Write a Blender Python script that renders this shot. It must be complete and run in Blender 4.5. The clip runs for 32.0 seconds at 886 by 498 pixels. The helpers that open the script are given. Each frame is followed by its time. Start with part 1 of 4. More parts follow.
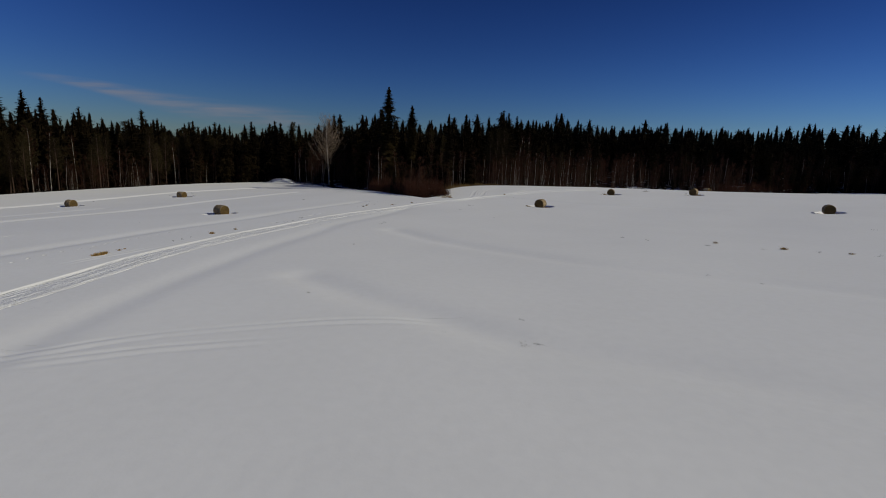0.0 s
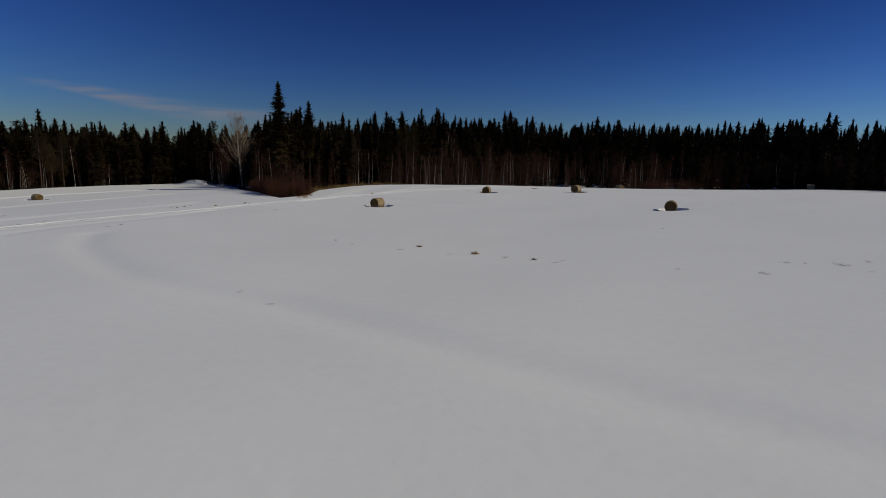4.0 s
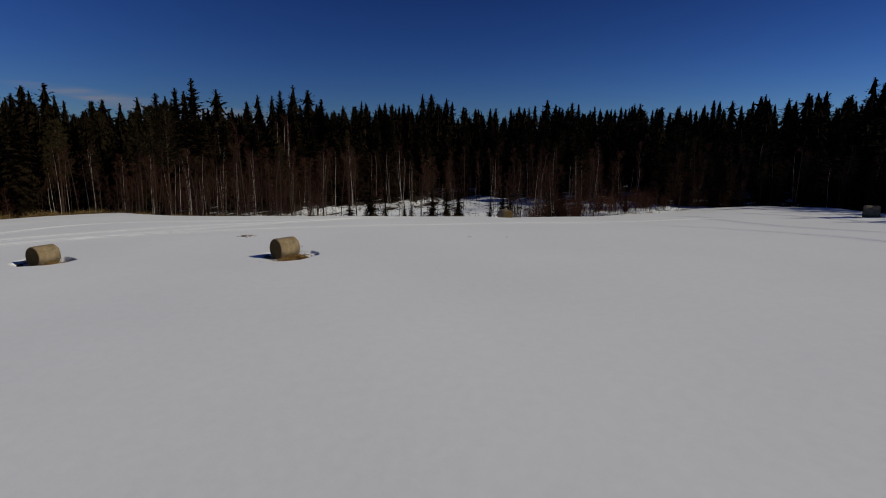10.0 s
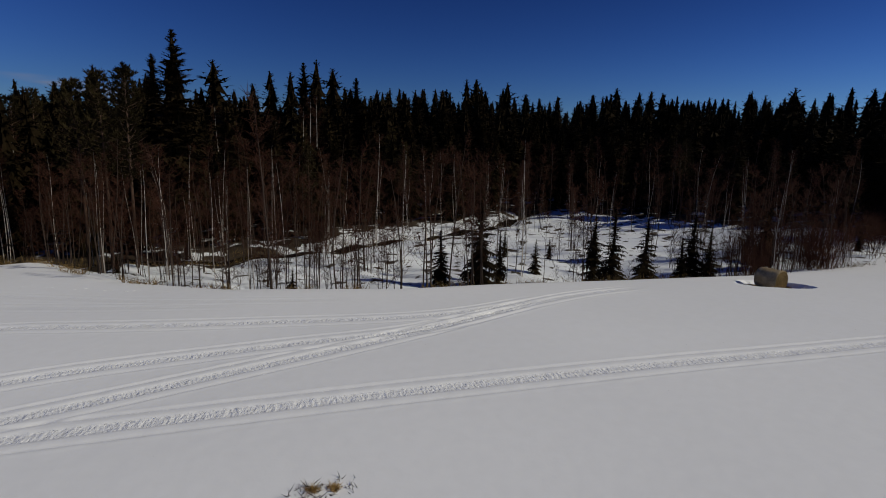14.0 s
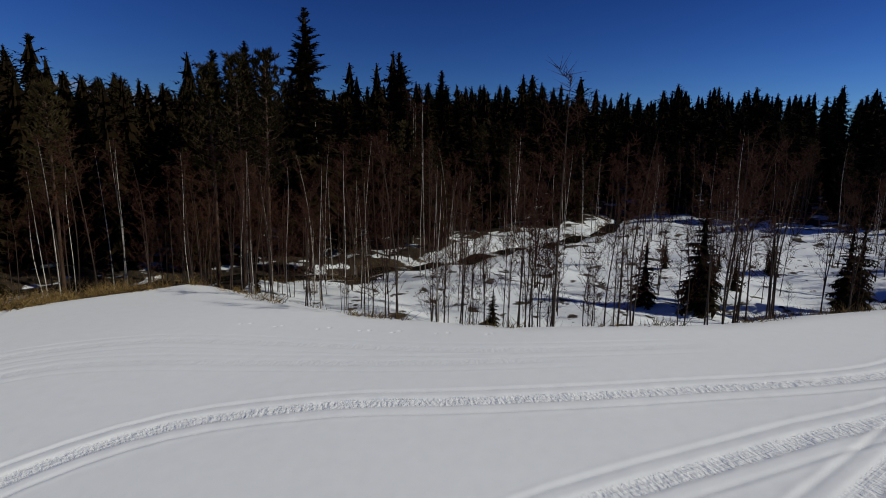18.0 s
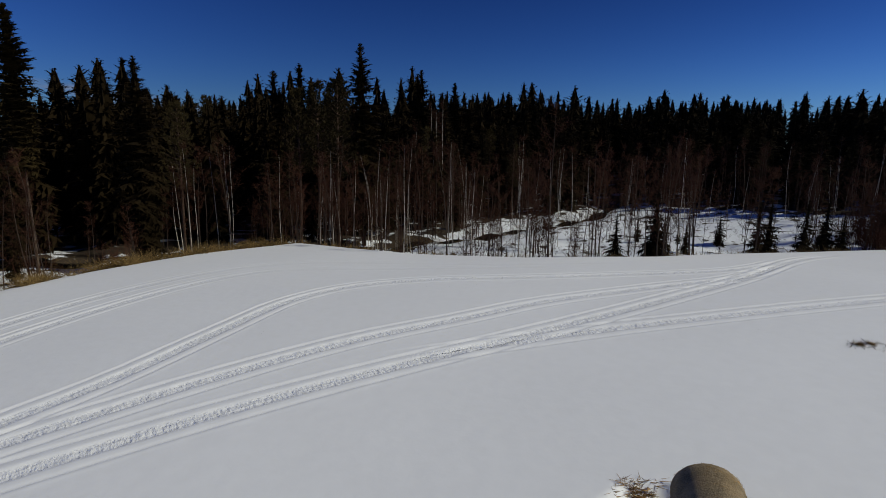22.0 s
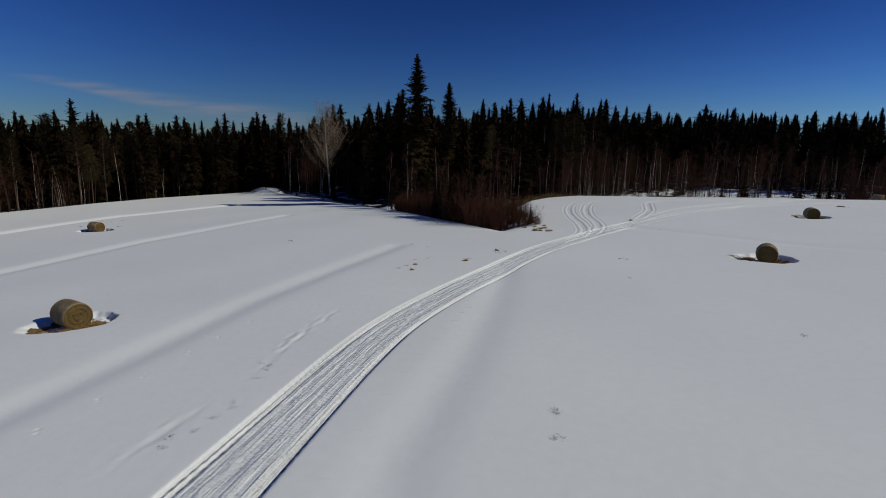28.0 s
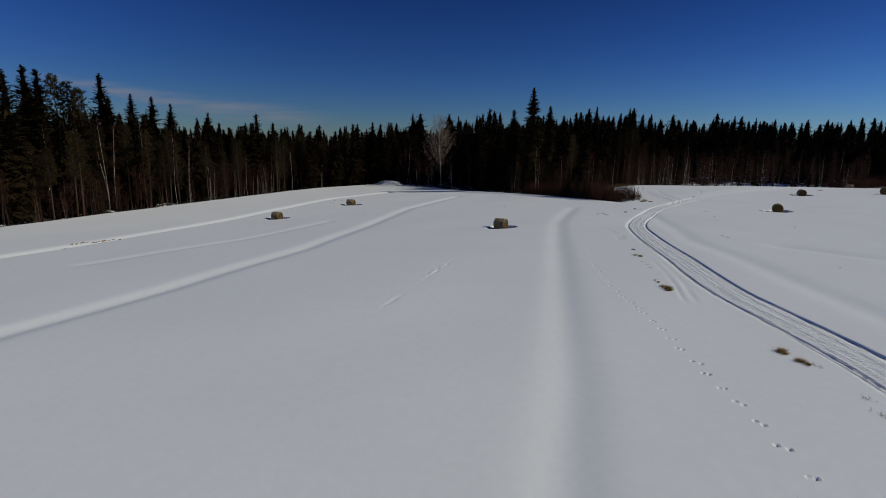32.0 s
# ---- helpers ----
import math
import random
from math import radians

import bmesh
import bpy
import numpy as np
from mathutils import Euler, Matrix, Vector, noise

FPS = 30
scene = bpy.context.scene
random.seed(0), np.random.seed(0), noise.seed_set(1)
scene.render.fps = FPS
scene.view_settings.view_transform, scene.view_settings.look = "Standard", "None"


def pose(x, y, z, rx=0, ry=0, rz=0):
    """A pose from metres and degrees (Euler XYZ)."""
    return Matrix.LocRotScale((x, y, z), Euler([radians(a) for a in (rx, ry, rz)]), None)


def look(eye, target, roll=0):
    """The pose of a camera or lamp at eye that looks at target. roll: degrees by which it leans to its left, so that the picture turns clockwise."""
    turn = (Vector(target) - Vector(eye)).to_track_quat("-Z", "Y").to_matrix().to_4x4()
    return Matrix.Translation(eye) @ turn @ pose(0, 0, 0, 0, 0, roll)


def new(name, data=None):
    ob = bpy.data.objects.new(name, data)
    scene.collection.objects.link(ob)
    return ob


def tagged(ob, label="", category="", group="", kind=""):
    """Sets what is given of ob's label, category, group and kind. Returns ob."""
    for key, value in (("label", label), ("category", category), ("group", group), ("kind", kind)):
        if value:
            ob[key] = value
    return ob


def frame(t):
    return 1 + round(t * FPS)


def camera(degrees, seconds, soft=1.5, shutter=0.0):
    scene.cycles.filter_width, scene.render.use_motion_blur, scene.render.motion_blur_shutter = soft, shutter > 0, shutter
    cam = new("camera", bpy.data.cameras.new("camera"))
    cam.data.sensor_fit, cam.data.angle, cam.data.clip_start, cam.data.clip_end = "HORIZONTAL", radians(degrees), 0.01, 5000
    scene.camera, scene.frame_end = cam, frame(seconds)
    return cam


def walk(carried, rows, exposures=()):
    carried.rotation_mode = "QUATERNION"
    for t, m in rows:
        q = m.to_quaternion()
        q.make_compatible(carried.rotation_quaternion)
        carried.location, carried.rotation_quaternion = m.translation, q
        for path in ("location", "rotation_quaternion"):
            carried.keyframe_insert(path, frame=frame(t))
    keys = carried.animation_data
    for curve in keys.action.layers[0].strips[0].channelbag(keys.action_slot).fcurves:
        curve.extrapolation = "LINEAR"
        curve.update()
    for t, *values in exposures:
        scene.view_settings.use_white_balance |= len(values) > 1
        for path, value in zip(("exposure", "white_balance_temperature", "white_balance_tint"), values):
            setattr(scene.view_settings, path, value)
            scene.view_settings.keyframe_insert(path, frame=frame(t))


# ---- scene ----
cam = camera(80.0, 32.0, 0.95)
PATH = [
    (0.0, -0.09, -0.11, 5.35, 0.76, -10.25, -1.98),
    (0.5, 1.80, 0.29, 5.30, 0.80, -10.33, -1.95),
    (1.0, 3.68, 0.65, 5.26, 0.85, -10.38, -1.98),
    (1.5, 5.61, 0.95, 5.22, 0.85, -10.42, -1.91),
    (2.0, 7.65, 1.07, 5.20, 0.77, -10.38, -1.92),
    (2.5, 9.90, 1.06, 5.17, 0.68, -10.29, -1.86),
    (4.5, 21.09, 8.39, 5.14, 0.65, -10.00, -1.31),
    (5.0, 23.88, 11.31, 5.18, 0.63, -9.92, -1.23),
    (5.5, 26.79, 14.57, 5.23, 0.62, -9.90, -1.12),
    (6.0, 29.67, 17.82, 5.28, 0.67, -9.86, -1.03),
    (6.5, 32.59, 21.28, 5.33, 0.64, -9.87, -0.94),
    (7.0, 35.37, 24.91, 5.48, 0.60, -9.98, -0.85),
    (7.5, 37.74, 28.81, 5.66, 0.52, -10.08, -0.83),
    (8.0, 39.58, 33.09, 5.80, 0.55, -10.16, -0.78),
    (8.5, 40.91, 37.61, 5.88, 0.54, -10.24, -0.79),
    (9.0, 42.04, 42.22, 5.90, 0.53, -10.25, -0.68),
    (9.5, 42.97, 46.70, 5.90, 0.57, -10.28, -0.55),
    (10.0, 43.61, 51.15, 5.90, 0.53, -10.36, -0.55),
    (10.5, 43.88, 55.48, 5.92, 0.52, -10.45, -0.56),
    (11.0, 43.71, 59.56, 5.97, 0.48, -10.50, -0.57),
    (11.5, 43.06, 63.23, 6.03, 0.46, -10.48, -0.61),
    (12.0, 41.87, 66.59, 6.07, 0.39, -10.56, -0.72),
    (12.5, 40.24, 69.52, 6.08, 0.30, -10.60, -0.81),
    (13.0, 38.21, 72.08, 6.07, 0.25, -10.64, -0.89),
    (13.5, 35.78, 74.37, 6.08, 0.27, -10.70, -0.99),
    (14.0, 32.92, 76.19, 6.09, 0.36, -10.70, -1.07),
    (14.5, 29.84, 77.56, 6.10, 0.46, -10.71, -1.13),
    (15.0, 26.70, 78.66, 6.08, 0.58, -10.71, -1.10),
    (15.5, 24.16, 79.60, 6.03, 0.51, -10.80, -1.10),
    (17.5, 21.73, 81.35, 5.75, 0.28, -10.70, -0.95),
    (18.0, 21.54, 81.54, 5.69, 0.24, -10.69, -0.94),
    (18.5, 21.36, 81.67, 5.62, 0.18, -10.70, -0.93),
    (19.0, 21.25, 81.68, 5.57, 0.16, -10.71, -0.92),
    (19.5, 21.12, 81.39, 5.56, 0.19, -10.72, -0.93),
    (20.0, 21.12, 80.07, 5.55, 0.17, -10.75, -0.91),
    (20.5, 21.21, 77.96, 5.56, 0.13, -10.71, -0.89),
    (21.0, 21.05, 75.55, 5.60, 0.12, -10.61, -0.80),
    (21.5, 20.51, 73.00, 5.63, 0.14, -10.59, -0.70),
    (22.0, 19.61, 70.35, 5.62, 0.18, -10.57, -0.63),
    (22.5, 18.40, 67.77, 5.58, 0.19, -10.55, -0.62),
    (23.0, 17.01, 65.17, 5.53, 0.18, -10.54, -0.64),
    (23.5, 15.43, 62.53, 5.52, 0.18, -10.56, -0.72),
    (24.0, 13.59, 59.61, 5.53, 0.15, -10.59, -0.76),
    (24.5, 11.48, 56.51, 5.57, 0.14, -10.59, -0.80),
    (25.0, 9.19, 53.27, 5.61, 0.11, -10.62, -0.78),
    (25.5, 6.73, 49.89, 5.65, 0.13, -10.63, -0.80),
    (27.5, -5.02, 35.31, 5.65, 0.31, -10.74, -0.85),
    (28.0, -7.95, 31.76, 5.61, 0.37, -10.77, -0.91),
    (28.5, -10.95, 28.26, 5.58, 0.37, -10.73, -0.96),
    (29.0, -14.11, 24.50, 5.58, 0.34, -10.75, -0.98),
    (29.5, -17.18, 20.49, 5.60, 0.29, -10.78, -0.99),
    (30.0, -19.98, 16.40, 5.66, 0.23, -10.80, -1.03),
    (30.5, -22.55, 12.34, 5.77, 0.21, -10.84, -1.06),
    (31.0, -24.63, 8.46, 5.91, 0.20, -10.85, -1.04),
    (31.5, -26.36, 4.77, 6.07, 0.17, -10.86, -1.01),
    (32.0, -27.87, 1.18, 6.24, 0.10, -10.95, -1.00),
]
walk(cam, [(t, pose(x, y, z, 90 + pitch, roll, yaw)) for t, x, y, z, yaw, pitch, roll in PATH], [(0.0, -0.74, 6480, 6), (9.0, -0.73, 6520, 7), (13.0, -0.70, 6440, 8), (18.0, -0.44, 6180, 6), (20.5, -0.46, 6180, 6), (23.0, -0.54, 6150, 5), (28.0, -0.62, 6150, 5), (32.0, -0.72, 6150, 5)])

# ---- light: clear sky, sun from the right and a little behind ----
SUN_AZ, SUN_EL = 103.0, 34.0
world = bpy.data.worlds.new("sky")
scene.world = world
world.use_nodes = True
wn = world.node_tree.nodes
sky = wn.new("ShaderNodeTexSky")
sky.sky_type, sky.sun_disc = "NISHITA", False
sky.sun_elevation, sky.sun_rotation = radians(SUN_EL), radians(-SUN_AZ)
sky.altitude, sky.air_density, sky.dust_density, sky.ozone_density = 200, 1.0, 0.1, 2.6
deep = wn.new("ShaderNodeGamma")
deep.inputs[1].default_value = 1.9
world.node_tree.links.new(sky.outputs[0], deep.inputs[0])
tone = wn.new("ShaderNodeMix")
tone.data_type, tone.blend_type = "RGBA", "MULTIPLY"
tone.inputs[0].default_value, tone.inputs[7].default_value = 1.0, (0.66, 0.85, 1.46, 1)
world.node_tree.links.new(deep.outputs[0], tone.inputs[6])
world.node_tree.links.new(tone.outputs[2], wn["Background"].inputs[0])
wn["Background"].inputs[1].default_value = 0.0089
lamp = new("sun", bpy.data.lights.new("sun", "SUN"))
lamp.data.energy, lamp.data.angle, lamp.data.color = 4.4, radians(0.53), (1.0, 0.94, 0.81)
az, el = radians(SUN_AZ), radians(SUN_EL)
lamp.matrix_world = look((200 * math.sin(az), 200 * math.cos(az), 200 * math.tan(el)), (0, 0, 0))

# ---- materials ----
def material(name, base, rough=0.8, spread=0.25, grain=8.0, coarse=0.6, bump=0.3, depth=0.02, tint=None, patches=None, spec=0.3, own=0.0, blade=0.0):
    """A surface with two scales of mottling, fine relief, and optional patches (colour, scale, low, high)."""
    m = bpy.data.materials.new(name)
    m.use_nodes = True
    n, link = m.node_tree.nodes, m.node_tree.links.new
    p = n["Principled BSDF"]
    p.inputs["Roughness"].default_value = rough
    p.inputs["Specular IOR Level"].default_value = spec
    place = n.new("ShaderNodeTexCoord").outputs["Object"]

    def cloudy(scale, detail=4):
        t = n.new("ShaderNodeTexNoise")
        t.inputs["Scale"].default_value, t.inputs["Detail"].default_value = scale, detail
        link(place, t.inputs["Vector"])
        return t.outputs["Fac"]

    def mix(fac, a, b):
        k = n.new("ShaderNodeMix")
        k.data_type = "RGBA"
        for sock, v in ((k.inputs[0], fac), (k.inputs[6], a), (k.inputs[7], b)):
            if isinstance(v, (tuple, float, int)):
                sock.default_value = (*v, 1) if isinstance(v, tuple) else v
            else:
                link(v, sock)
        return k.outputs[2]

    def span(v, lo, hi):
        r = n.new("ShaderNodeMapRange")
        r.inputs["From Min"].default_value, r.inputs["From Max"].default_value = lo, hi
        link(v, r.inputs["Value"])
        return r.outputs["Result"]

    fine, wide = cloudy(grain), cloudy(coarse)
    dark = tuple(c * (1 - spread) for c in base)
    light = tuple(min(1, c * (1 + spread)) for c in (tint or base))
    col = mix(span(wide, 0.35, 0.65), mix(span(fine, 0.3, 0.7), dark, base), mix(span(fine, 0.3, 0.7), base, light))
    if own or blade:
        pick = n.new("ShaderNodeObjectInfo").outputs["Random"] if own else n.new("ShaderNodeNewGeometry").outputs["Random Per Island"]
        h = n.new("ShaderNodeHueSaturation")
        r = span(pick, 0.0, 1.0)
        own = own or blade
        v = n.new("ShaderNodeMapRange")
        v.inputs["To Min"].default_value, v.inputs["To Max"].default_value = 1 - own, 1 + own
        link(r, v.inputs["Value"])
        link(v.outputs["Result"], h.inputs["Value"])
        link(col, h.inputs["Color"])
        col = h.outputs["Color"]
    if patches:
        colour, scale, lo, hi = patches
        col = mix(span(cloudy(scale, 6), lo, hi), col, colour)
    link(col, p.inputs["Base Color"])
    if bump:
        b = n.new("ShaderNodeBump")
        b.inputs["Strength"].default_value, b.inputs["Distance"].default_value = bump, depth
        link(fine, b.inputs["Height"])
        link(b.outputs["Normal"], p.inputs["Normal"])
    return m


SNOW = material("snow", (0.82, 0.82, 0.82), 0.55, 0.03, 3.0, 0.15, 0.25, 0.03)


def pressed_snow(name, streaks, cleats):
    """Snow packed by skis and belts: fine runs along the track, and grit from the cleats."""
    m = material(name, (0.82, 0.82, 0.82), 0.5, 0.03, 9.0, 0.3, 0)
    n, link = m.node_tree.nodes, m.node_tree.links.new
    xyz = n.new("ShaderNodeCombineXYZ")
    for k, key in enumerate(("across", "along")):
        a = n.new("ShaderNodeAttribute")
        a.attribute_name = key
        link(a.outputs["Fac"], xyz.inputs[k])
    press = n.new("ShaderNodeAttribute")
    press.attribute_name = "press"
    last = None
    for scale, deep, detail in (((15.0, 0.35, 1.0), streaks, 3.0), ((5.5, 11.0, 1.0), cleats, 4.0)):
        to = n.new("ShaderNodeMapping")
        to.inputs["Scale"].default_value = scale
        t = n.new("ShaderNodeTexNoise")
        t.inputs["Scale"].default_value, t.inputs["Detail"].default_value = 1.0, detail
        link(xyz.outputs[0], to.inputs["Vector"])
        link(to.outputs[0], t.inputs["Vector"])
        b = n.new("ShaderNodeBump")
        b.inputs["Distance"].default_value = deep
        link(press.outputs["Fac"], b.inputs["Strength"])
        link(t.outputs["Fac"], b.inputs["Height"])
        if last:
            link(last, b.inputs["Normal"])
        last = b.outputs["Normal"]
    link(last, n["Principled BSDF"].inputs["Normal"])
    return m


PACKED_ROUTE = pressed_snow("route_snow", 0.05, 0.06)
PACKED_BELT = pressed_snow("belt_snow", 0.015, 0.048)
WOOD_FLOOR = material("forest_floor_snow", (0.78, 0.80, 0.83), 0.7, 0.05, 4.0, 0.3, 0.5, 0.06, patches=((0.055, 0.040, 0.026), 0.8, 0.59, 0.62))
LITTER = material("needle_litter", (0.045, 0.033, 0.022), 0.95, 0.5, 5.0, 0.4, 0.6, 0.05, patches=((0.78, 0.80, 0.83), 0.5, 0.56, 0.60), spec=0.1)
THAW = material("thawed_straw_ground", (0.135, 0.08, 0.032), 0.9, 0.45, 9.0, 1.2, 0.7, 0.03, patches=((0.78, 0.80, 0.83), 1.7, 0.47, 0.50))
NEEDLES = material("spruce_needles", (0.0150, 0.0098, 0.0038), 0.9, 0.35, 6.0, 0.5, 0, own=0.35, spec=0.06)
# Spruce needles in lighter olive: front light on the two lone trees, as colour.
LIT_NEEDLES = material("lit_spruce_needles", (0.030, 0.021, 0.0075), 0.9, 0.45, 3.0, 0.5, 0, spec=0.06)
PINE_NEEDLES = material("pine_needles", (0.030, 0.0225, 0.0092), 0.9, 0.35, 6.0, 0.5, 0, own=0.3, spec=0.06)
BARK = material("dark_bark", (0.036, 0.025, 0.019), 0.9, 0.4, 9.0, 1.0, 0.5, 0.03, spec=0.1)
PINE_BARK = material("pine_bark", (0.062, 0.036, 0.023), 0.9, 0.4, 7.0, 0.7, 0.5, 0.03)
GREY_BARK = material("alder_bark", (0.042, 0.027, 0.019), 0.85, 0.3, 6.0, 0.8, 0.4, 0.01)
PALER_BARK = material("spruce_bark", (0.085, 0.062, 0.045), 0.9, 0.4, 9.0, 1.0, 0.5, 0.03, spec=0.1)
WHITE_BARK = material("white_birch_bark", (0.47, 0.425, 0.37), 0.7, 0.15, 4.0, 1.0, 0.3, 0.01, patches=((0.06, 0.05, 0.045), 3.2, 0.58, 0.62))
BIRCH_BARK = material("birch_bark", (0.31, 0.275, 0.24), 0.7, 0.15, 4.0, 1.0, 0.3, 0.01, patches=((0.06, 0.05, 0.045), 5.0, 0.60, 0.64))
TWIGS = material("bare_twigs", (0.045, 0.0188, 0.011), 0.9, 0.3, 4.0, 0.5, 0, own=0.25, spec=0.1)
# Twig colour lifted towards birch bark, so the big birch's boughs look sunlit.
LIT_TWIGS = material("lit_birch_boughs", (0.20, 0.15, 0.11), 0.85, 0.25, 4.0, 0.5, 0, spec=0.1)
WILLOW = material("willow_twigs", (0.062, 0.0255, 0.015), 0.9, 0.45, 4.0, 0.5, 0, own=0.3, spec=0.1)
BANK_GRASS = material("withered_bank_grass", (0.165, 0.108, 0.040), 0.9, 0.5, 9.0, 0.8, 0, spec=0.1, blade=0.6)
STRAW = material("dry_straw", (0.32, 0.20, 0.065), 0.85, 0.35, 12.0, 1.5, 0, blade=0.45)
MATTED = material("matted_straw", (0.29, 0.175, 0.060), 0.9, 0.4, 12.0, 1.5, 0, blade=0.55)
HAY = material("hay_net_wrap", (0.27, 0.208, 0.125), 0.9, 0.68, 48.0, 2.5, 1.0, 0.03, own=0.12, patches=((0.19, 0.128, 0.06), 1.7, 0.42, 0.7))
# Golden-brown bale ends, base darkened to carry the shade most of them face.
SHADED_HAY_END = material("shaded_hay_end", (0.105, 0.066, 0.021), 0.9, 0.5, 20.0, 2.0, 0.7, 0.03)
WATER = material("brook_water", (0.012, 0.011, 0.010), 0.08, 0.3, 2.0, 0.4, 0.08, 0.02, spec=0.5)


# ---- mesh helpers ----
def mesh_of(name, verts, faces, mats, index=None, shade=False):
    me = bpy.data.meshes.new(name)
    me.from_pydata([tuple(v) for v in verts], [], faces)
    for m in mats if isinstance(mats, (list, tuple)) else [mats]:
        me.materials.append(m)
    if index is not None:
        me.polygons.foreach_set("material_index", np.asarray(index, np.int32))
    if shade:
        me.polygons.foreach_set("use_smooth", np.ones(len(faces), bool))
    me.update()
    return me


def part(name, me, parent, label="", at=None):
    ob = new(name, me)
    ob.parent = parent
    if at is not None:
        ob.matrix_basis = at
    return tagged(ob, label)


class Shape:
    """Vertices and faces that grow piece by piece."""

    def __init__(self):
        self.v, self.f = [], []

    def tube(self, pts, radii, sides=5, cap=False):
        base = len(self.v)
        for i, (p, r) in enumerate(zip(pts, radii)):
            a = Vector(pts[min(i + 1, len(pts) - 1)]) - Vector(pts[max(i - 1, 0)])
            a = a.normalized() if a.length > 1e-9 else Vector((0, 0, 1))
            u = a.orthogonal().normalized()
            w = a.cross(u)
            for k in range(sides):
                t = 2 * math.pi * k / sides
                self.v.append(Vector(p) + u * (r * math.cos(t)) + w * (r * math.sin(t)))
        for i in range(len(pts) - 1):
            for k in range(sides):
                a, b = base + i * sides + k, base + i * sides + (k + 1) % sides
                self.f.append((a, b, b + sides, a + sides))
        if cap:
            self.f.append(tuple(base + (len(pts) - 1) * sides + k for k in range(sides)))

    def spike(self, a, b, r):
        """A thin three-sided twig from a to the point b."""
        a, b = Vector(a), Vector(b)
        d = b - a
        u = d.orthogonal().normalized() * r
        w = d.normalized().cross(u)
        i = len(self.v)
        self.v += [a + u, a - u * 0.5 + w * 0.87, a - u * 0.5 - w * 0.87, b]
        self.f += [(i, i + 1, i + 3), (i + 1, i + 2, i + 3), (i + 2, i, i + 3)]

    def tri(self, a, b, c):
        i = len(self.v)
        self.v += [Vector(a), Vector(b), Vector(c)]
        self.f.append((i, i + 1, i + 2))

    def mesh(self, name, mat, shade=False):
        return mesh_of(name, self.v, self.f, mat, shade=shade)


# ---- kinds of tree ----
def tiers(shape, rnd, axis, h, reach, bare, count, points, fill):
    """The dense inside of a spruce: ragged skirts of boughs, one over another."""
    for k in range(count):
        s = bare + (0.92 - bare) * (k / (count - 1)) ** 0.92
        drop = (1.0 - bare) / count
        R = reach(s) * fill * (1.1 - 0.45 * s) * rnd.uniform(0.75, 1.2) + 0.02
        c = axis(s)
        o, turn = len(shape.v), rnd.random() * 6.28
        shape.v.append(axis(min(1.0, s + 1.7 * drop)))
        for j in range(2 * points):
            t = turn + math.pi * j / points + rnd.uniform(-0.12, 0.12)
            r = R * (rnd.uniform(0.7, 1.3) if j % 2 else rnd.uniform(0.25, 0.5))
            shape.v.append(c + Vector((r * math.cos(t), r * math.sin(t), (-0.32 * R if j % 2 else 0.12 * R) + rnd.uniform(-0.1, 0.1) * drop * h)))
        shape.f += [(o, o + 1 + j, o + 1 + (j + 1) % (2 * points)) for j in range(2 * points)]


